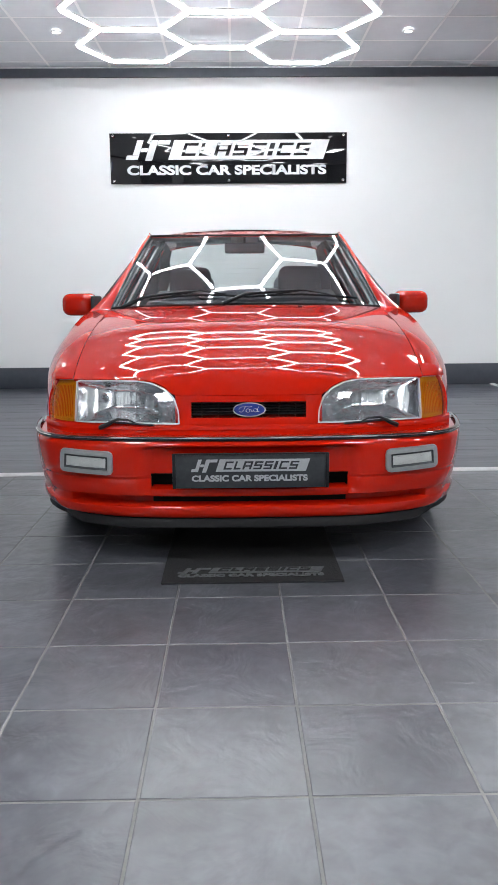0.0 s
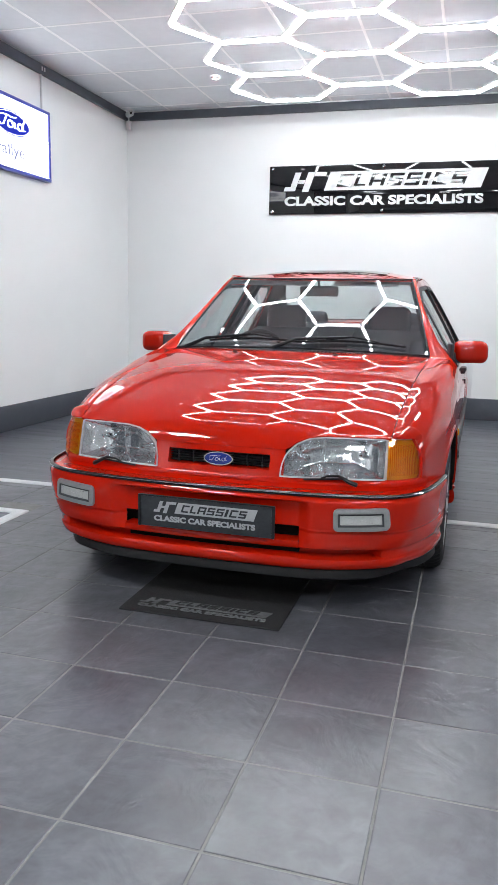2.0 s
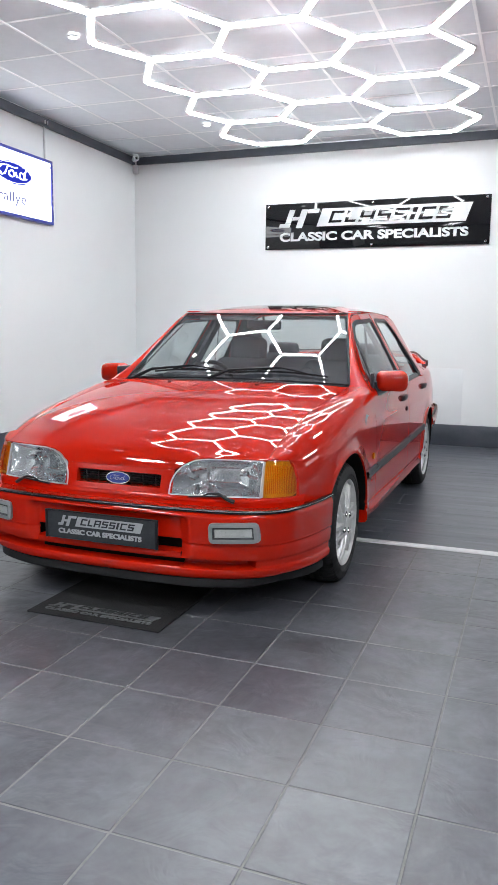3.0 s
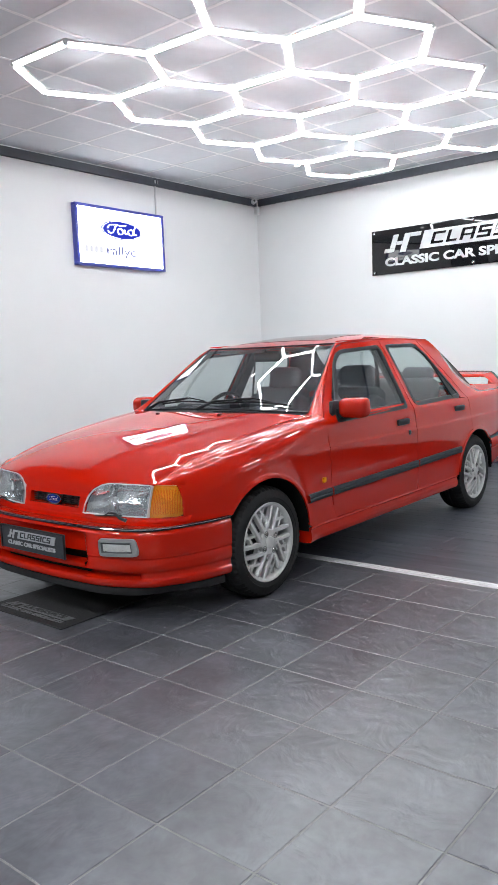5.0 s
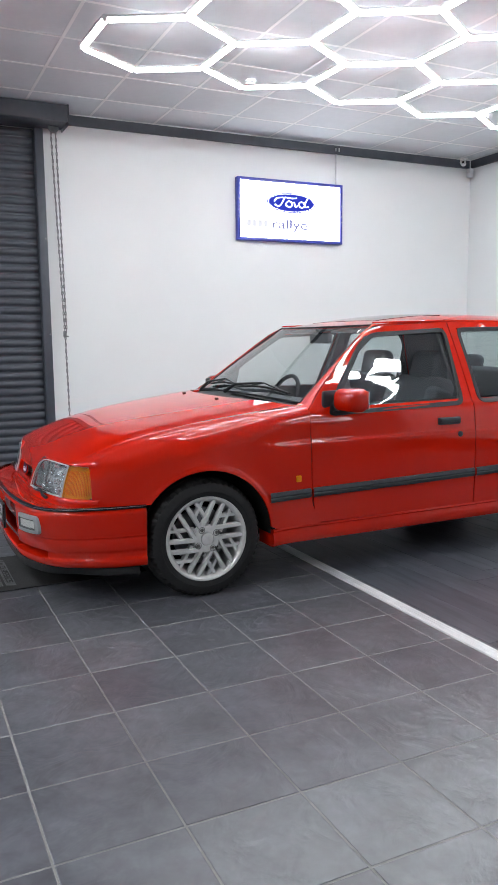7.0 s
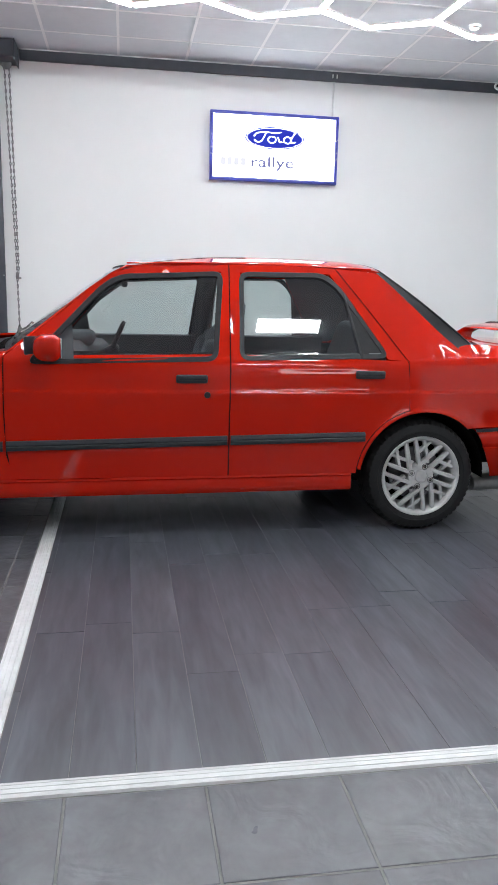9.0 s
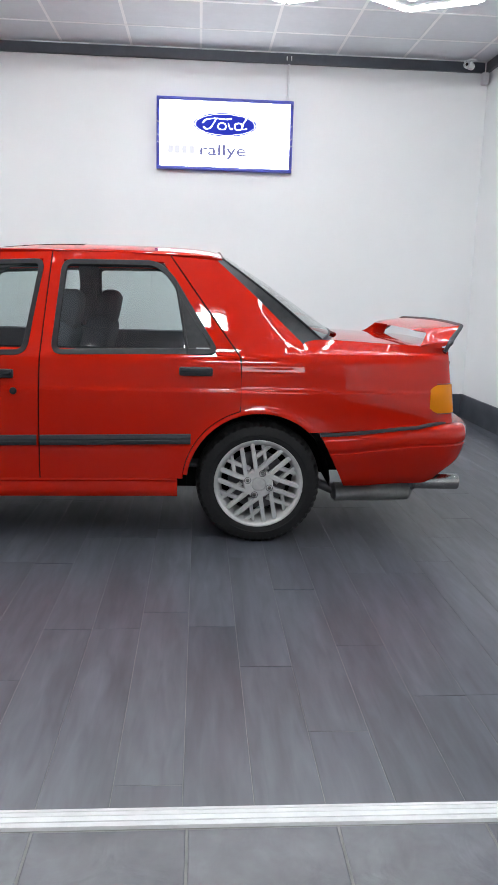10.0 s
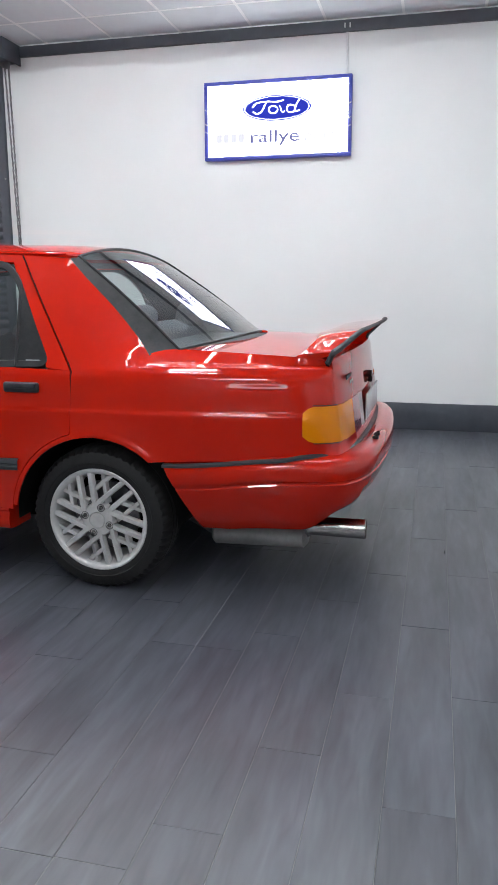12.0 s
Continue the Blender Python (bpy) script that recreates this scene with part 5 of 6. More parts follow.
def boot():
    rows = []
    for i in range(17):
        v = i / 16
        row = []
        for k in range(-14, 15):
            x = 0.695 * k / 14
            y0 = 3.885 - 0.115 * (x / 0.668) ** 2
            y1 = rear_face_y(x, 0.90) - 0.012
            y = y0 + (y1 - y0) * v
            row.append((x, y, boot_z(y, x)))
        rows.append(row)
    for z, d in ((0.918, -0.004), (0.905, 0.0), (0.88, 0.0), (0.84, 0.0), (0.80, 0.0), (0.768, 0.0)):
        rows.append([(0.695 * k / 14, rear_face_y(0.695 * k / 14, z) + d, min(z, boot_z(4.3, 0.695 * k / 14) - 0.006)) for k in range(-14, 15)])
    ob = part("boot_lid", grid(rows), PAINT, car, outward=MID, thick=0.012)
    for n, (x, z, w) in enumerate(((0.50, 0.846, 0.17), (0.485, 0.822, 0.12))):
        for k in range(8 - 2 * n):
            part("badge_bar", block((x - w / 2 + w / 7 * k, rear_face_y(x, z) + 0.002, z), (w / 7 - 0.007, 0.005, 0.015), 0.001), TRIM if n == 0 else STEEL, ob)
    part("boot_lock", joined(lathe([(0.0, 0.0), (0.022, 0.0), (0.02, 0.016), (-0.004, 0.018)], 16, "y", (0.0, rear_face_y(0, 0.80), 0.80)), block((0.0, rear_face_y(0, 0.80) + 0.014, 0.778), (0.02, 0.02, 0.03), 0.004)), BLACK, ob, "black boot lock")
    return ob


def tail():
    """Rear panel between the lamps, and the painted corners round them."""
    rows = []
    for z in (0.772, 0.755, 0.70, 0.65, 0.60, 0.545):
        rows.append([(x, rear_face_y(x, z) - 0.003, z) for x in np.linspace(-0.69, 0.69, 41)])
    ob = part("tail_panel", grid(rows), PAINT, car, outward=MID, thick=0.01)
    n = 12
    for s in (-1, 1):
        rows = []
        for i in range(n + 1):
            t = i / n
            swell = 0.007 * min(1.0, 0.2 + 4 * t)
            rows.append([(s * (tail_corner(t, z)[0] + (swell + 0.003 * math.sin(math.pi * k / 8)) * (1 - t)), tail_corner(t, z)[1] + swell * t, z) for k, z in enumerate(np.linspace(0.622 + 0.024 * max(0.0, 1 - 4.5 * t) ** 2.4, 0.756 - 0.024 * max(0.0, 1 - 4.5 * t) ** 2.4, 9))])
        lamp = part("tail_lamp", grid(rows), AMBER, car, "amber and red rear lamp cluster", outward=MID, thick=0.010)
        for x0, x1, m, nm in ((0.50, 0.690, AMBER, "amber_lens"), (0.36, 0.496, REDLENS, "red_lens"), (0.275, 0.356, WHITEINK, "clear_lens")):
            part(nm, grid([[(s * x, rear_face_y(x, z) + 0.003, z) for z in np.linspace(0.622, 0.756, 7)] for x in np.linspace(x0, x1, 6)]), m, lamp, outward=MID, thick=0.006)
        for z in (0.619, 0.759):
            part("lamp_frame", tube([(s * (tail_corner(i / n, z)[0] + 0.002), tail_corner(i / n, z)[1], z) for i in range(2, n + 1)], 0.0018, 6), BLACK, lamp)
    part("number_plate", block((0, rear_face_y(0, 0.68) + 0.008, 0.685), (0.52, 0.008, 0.112), 0.003), WHITEINK, ob, "pale rear plate without characters")
    return ob


def rear_bumper():
    path = bumper_path(140, True)
    prof = [(0.570, -0.125), (0.573, -0.06), (0.571, -0.030), (0.565, -0.011), (0.553, 0.002), (0.53, 0.009), (0.50, 0.010), (0.487, 0.009), (0.482, 0.004), (0.476, 0.004), (0.471, 0.009), (0.455, 0.009), (0.435, 0.008)]

    def fall(y):
        return 0.040 * (1 - step(y, 3.72, 4.25))

    def lead(y, z):
        """The front end slopes back along the arch."""
        return y + 0.135 * (0.53 - z) / 0.26 * (1 - step(y, 3.715, 4.1)) if z < 0.53 else y

    rows = []
    for p, nrm in path:
        row = []
        for z, o in prof:
            zz = z - fall(p[1])
            o2 = o - 0.06 * (1 - step(zz, 0.22, 0.52))
            row.append((p[0] + nrm[0] * o2, lead(p[1] + nrm[1] * o2, zz), zz))
        rows.append(row)
    root = part("rear_bumper", grid(rows), PAINT, car, "red moulded rear bumper", outward=MID, thick=0.006)
    for s in (-1, 1):
        rows = []
        for p, nrm in path:
            if s * p[0] < 0.64:
                continue
            top, low = 0.435 - fall(p[1]), 0.264 + 0.012 * step(p[1], 3.8, 4.2) + 0.075 * step(p[1], 4.24, 4.44)
            row = []
            for k, o in enumerate((0.008, 0.007, 0.005, 0.002, -0.003, -0.012, -0.030)):
                z = top + (low - top) * k / 6
                o2 = o - 0.06 * (1 - step(z, 0.22, 0.52))
                row.append((p[0] + nrm[0] * o2, lead(p[1] + nrm[1] * o2, z), z))
            rows.append(row)
        part("bumper_skirt", grid(rows), PAINT, root, outward=MID, thick=0.006)
    rows = []
    for p, nrm in path:
        if abs(p[0]) < 0.655:
            row = []
            for z, o in ((0.435, 0.008), (0.415, 0.005), (0.404, 0.0), (0.396, -0.02), (0.394, -0.05)):
                o2 = o - 0.06 * (1 - step(z, 0.22, 0.52))
                row.append((p[0] + nrm[0] * o2, p[1] + nrm[1] * o2, z))
            rows.append(row)
    part("bumper_valance", grid(rows), PAINT, root, outward=MID, thick=0.006)
    part("insert_strip", grid([[(p[0] + nrm[0] * (o - 0.004 - 0.076 * step(p[1], 4.18, 4.45)), p[1] + nrm[1] * (o - 0.004 - 0.076 * step(p[1], 4.18, 4.45)), z + 0.567 + 0.011 * step(p[1], 4.16, 4.26) - fall(p[1])) for z, o in ((-0.012, 0.002), (-0.010, 0.0085), (-0.001, 0.0075), (0.003, -0.002), (0.003, -0.012))] for p, nrm in path]), TRIM, root, "charcoal insert strip", outward=MID)
    for x in (0.28, 0.36):
        part("plate_lamp", joined(block((x, 4.474, 0.576), (0.022, 0.026, 0.014), 0.005), block((x, 4.478, 0.585), (0.013, 0.013, 0.010), 0.003)), BLACK, root)
    part("backing", grid([[(p[0] - nrm[0] * 0.07, p[1] - nrm[1] * 0.07, z) for z in (0.55, 0.38)] for p, nrm in path if p[1] > 4.0]), UNDER, root)
    return root


def wing():
    """Boot wing: a blade whose ends curl down to the boot, and a black rear lip."""
    n = 56

    def blade(u, t):
        x, au = 0.70 * u, abs(u)
        f = step(au, 0.80, 1.0)
        yb = 4.455 - 0.045 * au**2 - 0.075 * f
        y0 = yb - 0.215 + 0.075 * step(au, 0.55, 1.0)
        z0 = 0.998 - 0.006 * au**2 - 0.064 * f
        z1 = 1.033 - 0.014 * au**2 - 0.072 * f
        sec = [(0.0, 0.0), (0.08, 0.009), (0.35, 0.013), (0.7, 0.009), (1.0, 0.003), (1.0, -0.006), (0.7, -0.011), (0.35, -0.014), (0.08, -0.008)]
        a, h = sec[t]
        return (x, y0 + (yb - y0) * a, z0 + (z1 - z0) * a**1.5 + h)

    rows = [[blade(-1 + 2 * k / n, t) for t in range(9)] for k in range(n + 1)]
    v, f = grid(rows, False, True)
    f = f + [tuple(range(9)), tuple(range(len(v) - 9, len(v)))]
    root = part("rear_wing", (v, f), PAINT, car, "red boot wing with black rear lip")
    ends = [[(q[4][0], q[4][1] + 0.003 - 0.006 * k, q[4][2] - 0.012 * k) for k in (3.5, 2, 1)] for q in (rows[0], rows[-1])]
    part("wing_lip", tube(ends[0] + [(p[4][0], p[4][1] + 0.005, p[4][2]) for p in rows] + ends[1][::-1], [0.013] * 3 + [0.009 + 0.006 * abs(2 * k / n - 1) ** 6 for k in range(n + 1)] + [0.013] * 3, 8, flat=0.8), TRIM, root, "charcoal rubber lip")
    for s in (-1, 1):
        foot = []
        for k in range(9):
            u = s * (0.88 + 0.12 * k / 8)
            a, m, b = blade(u, 8), blade(u, 7), blade(u, 6)
            low = [(q[0] * 0.99, q[1] - 0.012 * n, boot_z(q[1], 0.70) - 0.006) for n, q in enumerate((a, m, b))]
            foot.append([low[0], (a[0], a[1], a[2] + 0.002), (m[0], m[1], m[2] + 0.004), (b[0], b[1] - 0.002, b[2] + 0.002), low[2], low[1]])
        v, f = grid(foot, False, True)
        part("wing_foot", (v, f + [tuple(range(6)), tuple(range(len(v) - 6, len(v)))]), PAINT, root)
    return root


def exhaust():
    box = part("silencer", tube([(0.55, 3.83, 0.180), (0.55, 3.845, 0.180), (0.55, 4.215, 0.190), (0.55, 4.23, 0.190)], [0.040, 0.062, 0.062, 0.040], 20, flat=0.75), ALUMINISED, car, "dull aluminised steel silencer box")
    part("pipe", tube([(0.56, 4.22, 0.212), (0.575, 4.26, 0.238), (0.58, 4.32, 0.244)], 0.026, 14), DULL, box)
    part("tailpipe", lathe([(4.232, 0.030), (4.236, 0.038), (4.463, 0.039), (4.466, 0.036), (4.40, 0.034), (4.30, 0.033)], 28, "y", (0.58, 0, 0.246)), STEEL, box, "polished steel tailpipe")
    part("link_pipe", tube([(0.55, 3.84, 0.19), (0.50, 3.70, 0.24), (0.46, 3.55, 0.30), (0.42, 3.2, 0.22), (0.30, 2.5, 0.20), (0.2, 1.4, 0.22)], 0.026, 12), DULL, box)


def underbody():
    part("floor_pan", joined(block((0, 2.15, 0.27), (1.30, 2.7, 0.10), 0.02), block((0, 0.62, 0.34), (0.98, 0.95, 0.18), 0.03), block((0, 3.85, 0.35), (0.98, 0.85, 0.16), 0.03)), UNDER, car, "dark sealed underbody")
    part("scuttle", grid([[(x, 1.335 + 0.045 * (x / 0.692) ** 2 + 0.03 * (x / 0.692) ** 6 + d * (1 - 0.45 * (x / 0.675) ** 4), z - 0.026 * (x / 0.675) ** 2) for d, z in ((-0.19, 0.872), (-0.15, 0.890), (-0.09, 0.903), (-0.03, 0.912), (0.0, 0.916), (0.03, 0.918))] for x in np.linspace(-0.675, 0.675, 41)]), BLACK, car, "black scuttle grille", outward=MID)
    for k in range(26):
        x = 0.05 + 0.0205 * k
        yb = 1.318 + 0.045 * (x / 0.692) ** 2 + 0.03 * (x / 0.692) ** 6
        z = 0.9135 - 0.026 * (x / 0.675) ** 2
        part("grille_slot", block((x, yb - 0.004, z), (0.006, 0.034, 0.006), 0.001, (14, 0, 0)), UNDER, car)
    for x in (-0.26, 0.26):
        part("washer_jet", block((x, 1.13, hood_z(x, 1.13) + 0.003), (0.022, 0.018, 0.008), 0.003), BLACK, car, "small black washer jet")
    part("engine_bay", block((0, 0.82, 0.54), (1.1, 0.75, 0.22), 0.02), UNDER, car)
    for s in (-1, 1):
        part("inner_side", grid([[(s * (side_x(y, z) - 0.03), y, z) for z in (0.31, 0.5, 0.7, 0.84)] for y in np.linspace(1.20, 3.06, 12)]), UNDER, car)
        part("inner_tail", grid([[(s * (side_x(y, z) - 0.035), y, z) for z in (0.66, 0.75, 0.86)] for y in np.linspace(3.10, 4.2, 8)]), UNDER, car)


def glazing():
    n = 24
    ws = part("windscreen", grid([[screen_point(-1 + 2 * k / n, j / 12) for k in range(n + 1)] for j in range(13)]), SCREEN, car, "curved laminated windscreen", outward=MID)
    ws.visible_shadow = False
    border = [screen_point(-1 + 2 * k / 30, 0.0) for k in range(31)] + [screen_point(1, j / 14) for j in range(1, 15)] + [screen_point(1 - 2 * k / 30, 1.0) for k in range(1, 31)] + [screen_point(-1, 1 - j / 14) for j in range(1, 14)]
    part("screen_rubber", tube(border, 0.0055, 8, closed=True), BLACK, ws, "black rubber screen seal")
    rg = part("rear_glass", grid([[rear_glass_point(-1 + 2 * k / n, j / 12) for k in range(n + 1)] for j in range(13)]), SIDEGLASS, car, "sloping tinted rear glass", outward=MID)
    rg.visible_shadow = False
    border = [rear_glass_point(-1 + 2 * k / 30, 0.0) for k in range(31)] + [rear_glass_point(1, j / 14) for j in range(1, 15)] + [rear_glass_point(1 - 2 * k / 30, 1.0) for k in range(1, 31)] + [rear_glass_point(-1, 1 - j / 14) for j in range(1, 14)]
    part("glass_rubber", tube(border, 0.0060, 8, closed=True), BLACK, rg, "black rubber glass seal")
    for k in range(9):
        v = 0.14 + 0.09 * k
        part("heater_wire", tube([rear_glass_point(-0.9 + 1.8 * i / 12, v) for i in range(13)], 0.0004, 4), TRIM, rg)
    for s in (-1, 1):
        bl = resample([(3.234, 1.302), (3.43, 1.128), (3.636, 0.930)], 18)
        rows = []
        for i, (y, z) in enumerate(bl):
            e = rear_glass_point(s, 1 - i / 17)
            o = on_side(s, y, z)
            rows.append([lerp(o, e, k / 5) for k in range(6)])
        part("pillar_trim", grid(rows), BLACK, rg, "matt black pillar trim", outward=MID, thick=0.006)


def wipers():
    for x0, x1 in ((-0.50, 0.02), (0.02, 0.58)):
        def on_screen(x, v, lift):
            u = x / (0.70 - 0.155 * v)
            p = screen_point(max(-1, min(1, u)), v)
            return (p[0], p[1] - lift * 0.5, p[2] + lift)
        root = part("windscreen_wiper", tube([on_screen(x0 + (x1 - x0) * k / 10, 0.055 + 0.03 * math.sin(math.pi * k / 10), 0.012) for k in range(11)], 0.006, 6), BLACK, car, "black windscreen wiper")
        part("wiper_arm", tube([on_screen(x0 - 0.14, -0.02, 0.008), on_screen(x0 - 0.02, 0.045, 0.03), on_screen((x0 + x1) / 2 - 0.02, 0.10, 0.028)], [0.012, 0.008, 0.005], 8), BLACK, root)
        part("wiper_claw", tube([on_screen((x0 + x1) / 2 - 0.14, 0.085, 0.014), on_screen((x0 + x1) / 2, 0.105, 0.026), on_screen((x0 + x1) / 2 + 0.14, 0.085, 0.014)], 0.004, 6), BLACK, root)


def cushion(c, size, r, turn=None):
    return block(c, size, r, turn, 4)


def seat(x, y):
    root = empty("front_seat", x, y, 0.30)
    root.parent = car
    tagged(root, "dark grey cloth sports seat")
    part("base", cushion((0, -0.08, 0.16), (0.50, 0.54, 0.18), 0.06, (6, 0, 0)), CLOTH, root)
    part("backrest", joined(cushion((0, 0.235, 0.43), (0.47, 0.15, 0.56), 0.06, (-16, 0, 0)), cushion((-0.20, 0.20, 0.42), (0.10, 0.17, 0.46), 0.045, (-16, 0, 0)), cushion((0.20, 0.20, 0.42), (0.10, 0.17, 0.46), 0.045, (-16, 0, 0))), CLOTH, root)
    part("headrest", cushion((0, 0.335, 0.755), (0.275, 0.115, 0.20), 0.055, (-12, 0, 0)), CLOTH, root, "padded headrest")
    part("headrest_post", joined(tube([(-0.05, 0.30, 0.62), (-0.05, 0.325, 0.71)], 0.006, 8), tube([(0.05, 0.30, 0.62), (0.05, 0.325, 0.71)], 0.006, 8)), STEEL, root)
    return root


def cabin():
    seat(0.36, 2.17)
    seat(-0.36, 2.28)
    b = part("rear_bench", joined(cushion((0, 3.02, 0.44), (1.04, 0.50, 0.20), 0.07), cushion((0, 3.34, 0.78), (1.10, 0.16, 0.50), 0.06, (-20, 0, 0))), CLOTH, car, "dark grey cloth rear bench seat")
    for x in (-0.36, 0.36):
        part("headrest", cushion((x, 3.44, 1.045), (0.26, 0.10, 0.13), 0.05, (-14, 0, 0)), CLOTH, b)
    part("parcel_shelf", block((0, 3.64, 0.935), (1.16, 0.40, 0.02), 0.006), CABIN, car)
    rows = []
    for z, d in ((0.55, 0.55), (0.72, 0.50), (0.84, 0.46), (0.885, 0.40), (0.90, 0.25), (0.905, 0.02)):
        rows.append([(x, 1.35 + d * 0.80 + 0.12 * (x / 0.66) ** 2, z - 0.016 * (x / 0.66) ** 2) for x in np.linspace(-0.66, 0.66, 25)])
    dash = part("dashboard", grid(rows), CABIN, car, "charcoal moulded dashboard", outward=MID, thick=0.01)
    part("binnacle", cushion((-0.36, 1.66, 0.90), (0.36, 0.20, 0.085), 0.035), CABIN, dash)
    wheelroot = part("steering_wheel", tube([(-0.36 + 0.178 * math.cos(a), 1.86 + 0.178 * math.sin(a) * 0.42, 0.83 + 0.178 * math.sin(a) * 0.9) for a in [2 * math.pi * k / 40 for k in range(40)]], 0.014, 10, closed=True), BLACK, car, "black three-spoke steering wheel")
    part("wheel_boss", cushion((-0.36, 1.85, 0.82), (0.16, 0.06, 0.12), 0.025, (-65, 0, 0)), BLACK, wheelroot)
    for a in (0.15, math.pi - 0.15, -math.pi / 2):
        part("wheel_spoke", tube([(-0.36, 1.855, 0.825), (-0.36 + 0.172 * math.cos(a), 1.86 + 0.172 * math.sin(a) * 0.42, 0.83 + 0.172 * math.sin(a) * 0.9)], 0.013, 8, flat=0.5), BLACK, wheelroot)
    part("steering_column", tube([(-0.36, 1.86, 0.82), (-0.36, 1.62, 0.72)], 0.03, 12), BLACK, wheelroot)
    part("interior_mirror", joined(cushion((0.0, 1.945, 1.235), (0.23, 0.035, 0.06), 0.012), tube([(0, 1.945, 1.26), (0, 1.915, 1.295)], 0.008, 8)), BLACK, car, "black interior mirror")
    part("headlining", grid([[(x, y, roof_line(y) - 0.022 - 0.035 * (x / 0.56) ** 2) for x in np.linspace(-0.52, 0.52, 9)] for y in np.linspace(2.0, 3.20, 9)]), HEADLINER, car)
    for s in (-1, 1):
        part("door_card", grid([[(s * (side_x(y, z) - d), y, z) for z, d in ((0.40, 0.055), (0.60, 0.055), (0.75, 0.055), (0.862, 0.05), (0.896, 0.035), (0.903, 0.014))] for y in np.linspace(1.42, 3.06, 14)]), CABIN, car, "charcoal door trim")
        part("rear_door_card", grid([[(s * (side_x(y, z) - d), y, z) for z, d in ((0.68, 0.055), (0.78, 0.055), (0.862, 0.05), (0.896, 0.035), (0.903, 0.014))] for y in np.linspace(3.06, 3.30, 5)]), CABIN, car)
        part("rear_pillar_trim", grid([[on_side(s, *lerp(p, q, k / 4), -0.022) for k in range(-1, 6)] for p, q in zip(resample([(3.020, 1.318), (3.18, 1.10), (3.346, 0.872)], 12), resample([(3.234, 1.302), (3.43, 1.128), (3.636, 0.930)], 12))]), CABIN, car, "charcoal rear pillar trim")
        part("screen_pillar_trim", grid([[(s * (e[0] - 0.016 + 0.007 * k), e[1] + 0.012 + 0.02 * k, e[2] - 0.016) for k in range(4)] for e in [screen_point(1.0, j / 10) for j in range(11)]]), BLACK, car)
        part("centre_pillar", grid([[(s * (side_x(y, z) - 0.05), y, z) for z in (0.86, 1.0, 1.15, 1.315)] for y in (2.41, 2.45, 2.50)]), CABIN, car, thick=0.02)
        part("sun_visor", cushion((s * 0.27, 2.03, 1.287), (0.38, 0.13, 0.016), 0.007, (12, 0, 0)), HEADLINER, car)
        part("belt", tube([(s * (side_x(2.46, 1.24) - 0.075), 2.47, 1.24), (s * 0.60, 2.44, 0.60)], 0.018, 6, flat=0.15), CABIN, car, "black seat belt webbing")
    part("cabin_floor", block((0, 2.4, 0.335), (1.36, 2.2, 0.02), 0.005), CABIN, car)
    part("console", cushion((0, 2.0, 0.50), (0.22, 0.80, 0.24), 0.04), CABIN, car)


# Near-black strip inside a shut line, added as the shade of the narrow gap.
def gap_shade(s, pts):
    return part("gap_shade", tube([on_side(s, y, z, -0.008) for y, z in resample(pts, 26)], 0.0048, 6), UNDER, car)


hood()
roof()
boot()
tail()
nose()
front_bumper()
rear_bumper()
underbody()
for s in (1, -1):
    front_wing(s)
    for front in (True, False):
        door(s, front)
    rear_quarter(s)
    gap_shade(s, [(1.4475, 0.306), (1.4145, 0.36), (1.397, 0.48), (1.396, 0.70), (1.397, 0.87)])
    gap_shade(s, [(2.441, 0.306), (2.443, 0.60), (2.449, 0.898), (2.466, 1.322)])
    gap_shade(s, [(3.346, 0.65), (3.3475, 0.76), (3.343, 0.872), (3.016, 1.316)])
    a_pillar(s)
    headlamp(s)
    indicator(s)
    mirror(s)
    sill(s)
    x = side_x(1.32, 0.54)
    part("side_repeater", block((s * (x + 0.004), 1.32, 0.541), (0.012, 0.030, 0.033), 0.006), AMBER, car, "small amber side repeater")
    pts = resample([(1.158, 0.457), (1.388, 0.4635)], 8)
    prof = [(-0.024, 0.0), (-0.022, 0.010), (-0.013, 0.014), (-0.005, 0.0145), (0.0, 0.011), (0.005, 0.0145), (0.013, 0.014), (0.022, 0.010), (0.024, 0.0)]
    part("moulding", grid([[on_side(s, y, z + dz, o) for dz, o in prof] for y, z in pts]), TRIM, car, "charcoal rubber side moulding", outward=MID)
    for cy in (FY, RY):
        wheel_arch(s, cy)
        wheel(s, cy, 0 if cy == FY else 40)
glazing()
wing()
exhaust()
wipers()
cabin()


# ---- mat and floor pieces ----
def floor_mat():
    root = tagged(empty("floor_mat", 0.0, 0.28, 0.0), "black rubber-backed floor mat with grey lettering", "mat")
    part("mat_surface", block((0, 0, 0.005), (0.625, 0.8, 0.008), 0.003), MATPILE, root, "black pile")
    logo(root, 0.60, 0.125, pose(0, -0.315, 0.0092), MATPILE, GREYINK)


floor_mat()


def ridged():
    """Section of the ramp edging: two shoulders and three ridges."""
    return [(0.0, -0.002), (0.003, 0.006), (0.014, 0.0085), (0.0155, 0.007), (0.018, 0.007), (0.0195, 0.0095), (0.031, 0.0102), (0.0325, 0.0086), (0.035, 0.0086), (0.0365, 0.0102), (0.048, 0.0095), (0.0495, 0.007), (0.052, 0.007), (0.0535, 0.0085), (0.062, 0.006), (0.065, -0.002)]


def edging(name, rows, label):
    v, f = grid(rows)
    return tagged(part(name, (v, f), WHITETRIM, None, smooth=30), label, "edging", kind="structure")


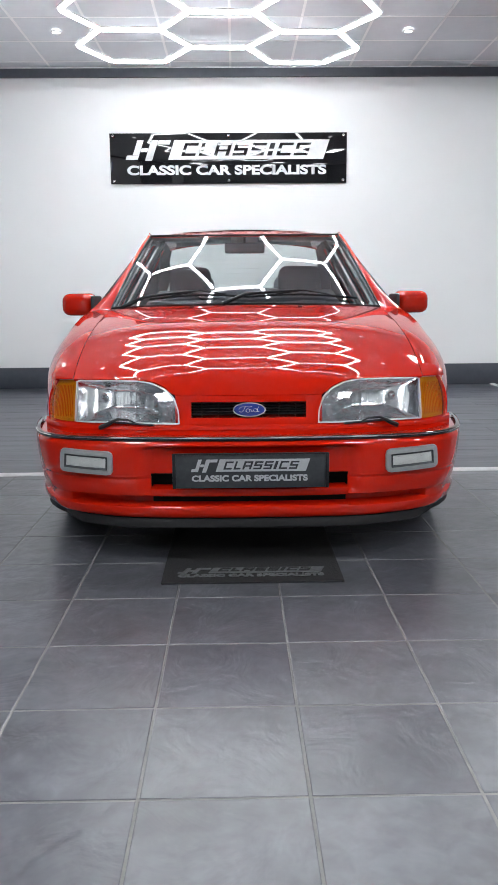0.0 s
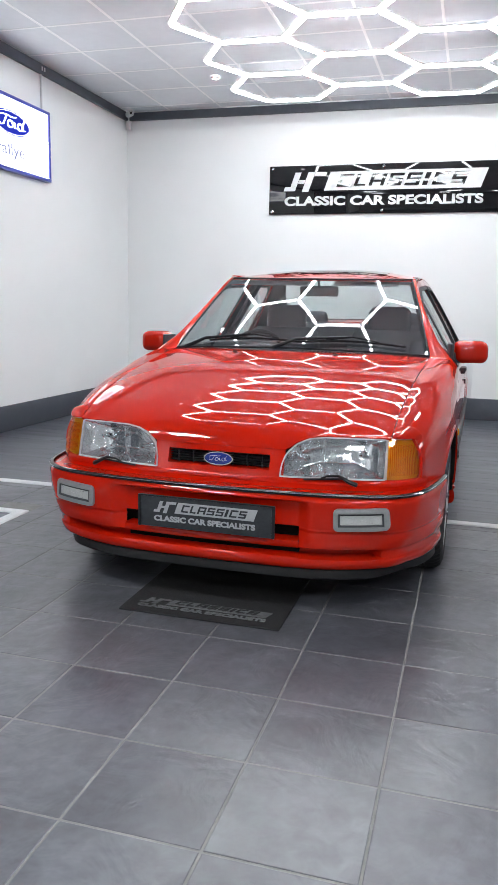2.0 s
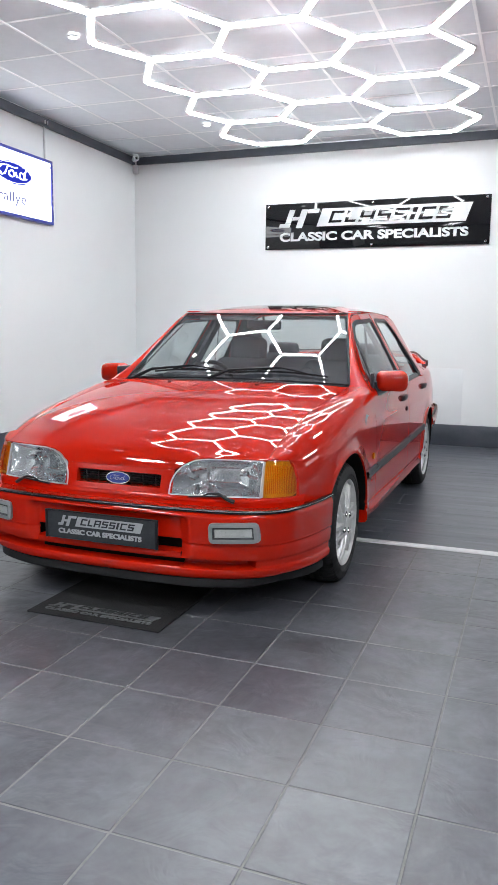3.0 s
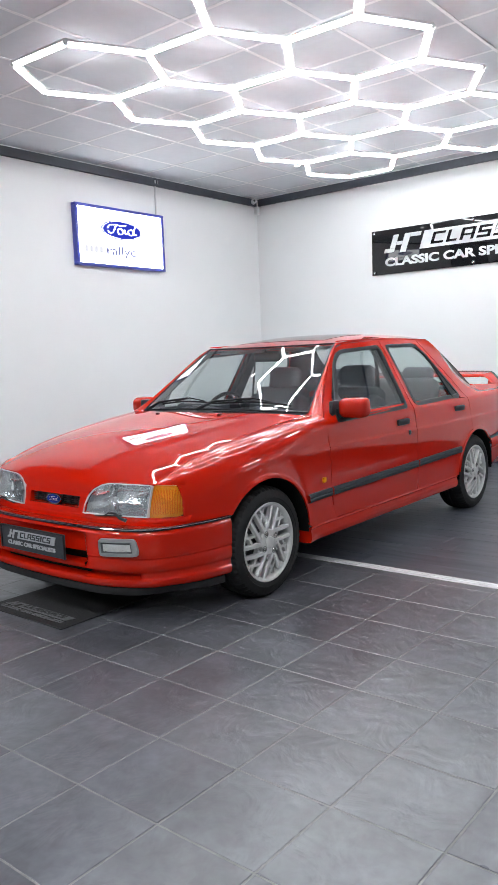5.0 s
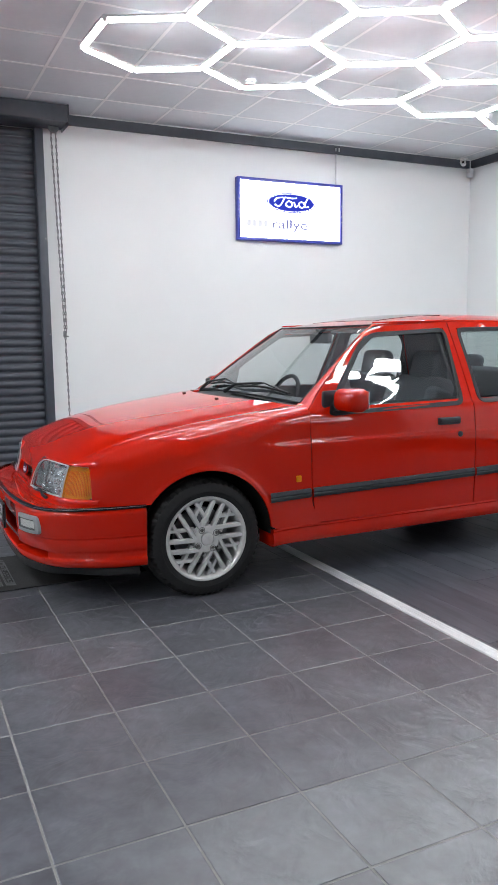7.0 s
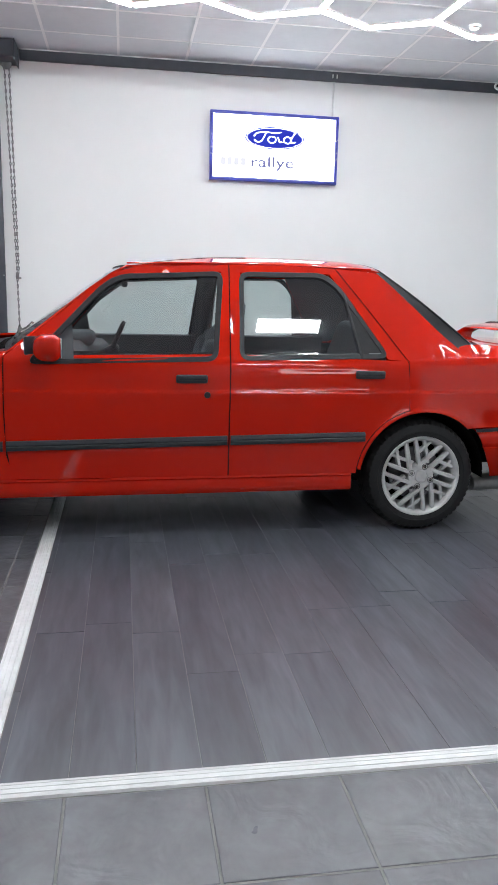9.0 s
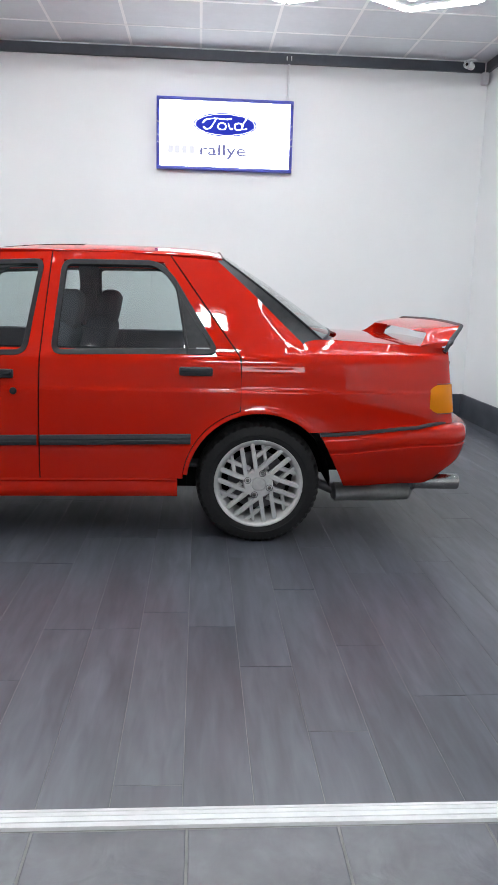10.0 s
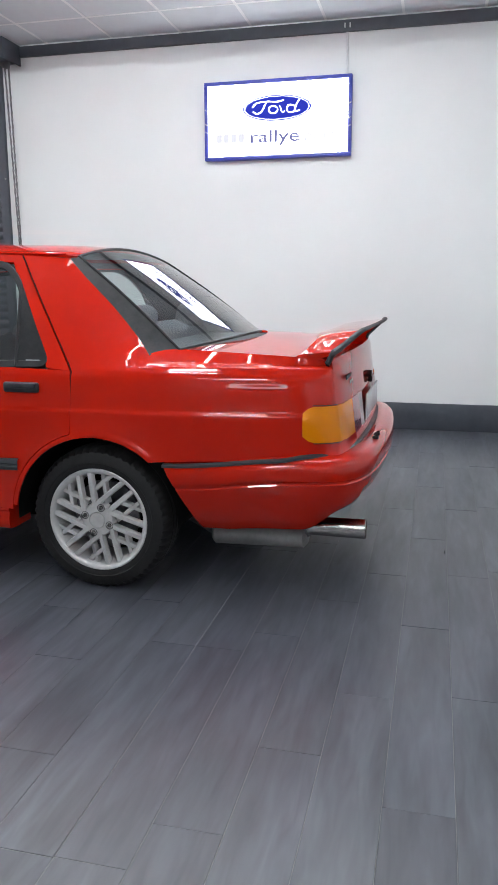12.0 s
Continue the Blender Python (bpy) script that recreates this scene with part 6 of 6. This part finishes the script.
P0 = ridged()
edging("trim_floor_front", [[(x0 + (d if x0 > 0 else 0), 1.60 - d, z) for d, z in P0] for x0 in (-3.0, 2.732)], "worn white ridged floor edging strip")
edging("trim_floor_side", [[(2.732 + d, y0 - (d if y0 < 2 else 0), z) for d, z in P0] for y0 in (1.60, 5.72)], "worn white ridged floor edging strip")
edging("trim_bay_side", [[(-1.445 + d, y0 + (d if y0 > 0 else 0), z) for d, z in P0] for y0 in (-3.0, 0.91)], "worn white ridged floor edging strip")
edging("trim_bay_end", [[(x0 + (d if x0 > -2 else 0), 0.91 + d, z) for d, z in P0] for x0 in (-2.99, -1.445)], "worn white ridged floor edging strip")

piece_mesh = {}


def slab_mesh(sx, sy, mat, edge=0.0035):
    key = (round(sx, 3), round(sy, 3), mat.name)
    if key not in piece_mesh:
        x, y, e = sx / 2, sy / 2, edge
        v = [(-x, -y, -0.003), (x, -y, -0.003), (x, y, -0.003), (-x, y, -0.003), (-x + e * 0.3, -y + e * 0.3, -0.0008), (x - e * 0.3, -y + e * 0.3, -0.0008), (x - e * 0.3, y - e * 0.3, -0.0008), (-x + e * 0.3, y - e * 0.3, -0.0008),
             (-x + e, -y + e, 0), (x - e, -y + e, 0), (x - e, y - e, 0), (-x + e, y - e, 0)]
        f = [(8, 9, 10, 11)] + [(k, (k + 1) % 4, 4 + (k + 1) % 4, 4 + k) for k in range(4)] + [(4 + k, 4 + (k + 1) % 4, 8 + (k + 1) % 4, 8 + k) for k in range(4)]
        me = shell(v, f, "piece")
        me.materials.append(mat)
        piece_mesh[key] = me
    return piece_mesh[key]


rest = []
rng = random.Random(4)


def lay(name, mat, x0, x1, y0, y1, gap, single):
    if x1 - x0 < 0.02 or y1 - y0 < 0.02:
        return
    me = slab_mesh(x1 - x0 - gap, y1 - y0 - gap, mat, 0.0028 if gap > 0.002 else 0.001)
    z = rng.uniform(-0.0006, 0.0004)
    if single:
        o = new(name, me)
        o.parent, o.location = floor_slab, ((x0 + x1) / 2, (y0 + y1) / 2, z)
    else:
        rest.append(([(v.co.x + (x0 + x1) / 2, v.co.y + (y0 + y1) / 2, v.co.z + z) for v in me.vertices], [tuple(p.vertices) for p in me.polygons]))


TP, TX, TY = 0.337, 0.087, -0.235
for i in range(-10, 19):
    for j in range(-18, 18):
        x0, y0 = TX + TP * i, TY + TP * j
        x1, y1 = x0 + TP, y0 + TP
        x0, x1, y1 = max(x0, WX0), min(x1, WX1), min(y1, WY1)
        single = -4 <= i <= 12 and -7 <= j <= 5 or 8 <= i <= 11 and 5 < j < 17
        if y0 > 1.5 or (y1 > 1.54 and x1 > 2.9):
            x0 = max(x0, 2.799)
        else:
            y1 = min(y1, 1.533)
        if y0 < 0.97 and x0 < -1.38 and y0 > -3.1:
            if x1 > -1.38:
                x0 = -1.378
            elif y1 > 0.98:
                y0 = 0.977
            else:
                continue
        lay("tile", TILE, x0, x1, y0, y1, 0.0046, single)
tiles_rest = part("tiles", joined(*rest), TILE, floor_slab, smooth=0)
tagged(tiles_rest, kind="stuff")

PW, PY = 0.1665, 4.455
starts = {-2: 1.103, -1: 1.763, 0: 1.44, -5: 1.92, -6: 1.43}
for k in range(-18, 9):
    y0, y1 = max(PY + PW * k, 1.602), min(PY + PW * (k + 1), WY1)
    off = starts.get(k, rng.uniform(0.0, 1.0))
    cuts = [2.735] + [c for c in [off + 1.0 * n for n in range(4, -6, -1)] if WX0 + 0.05 < c < 2.70] + [WX0]
    for b, a in zip(cuts, cuts[1:]):
        lay("plank", PLANK, a, b, y0, y1, 0.0006, True)
for k in range(12):
    y1 = 0.91 - 0.33 * k
    lay("plank", PLANK, WX0, -1.445, y1 - 0.33, y1, 0.0013, True)
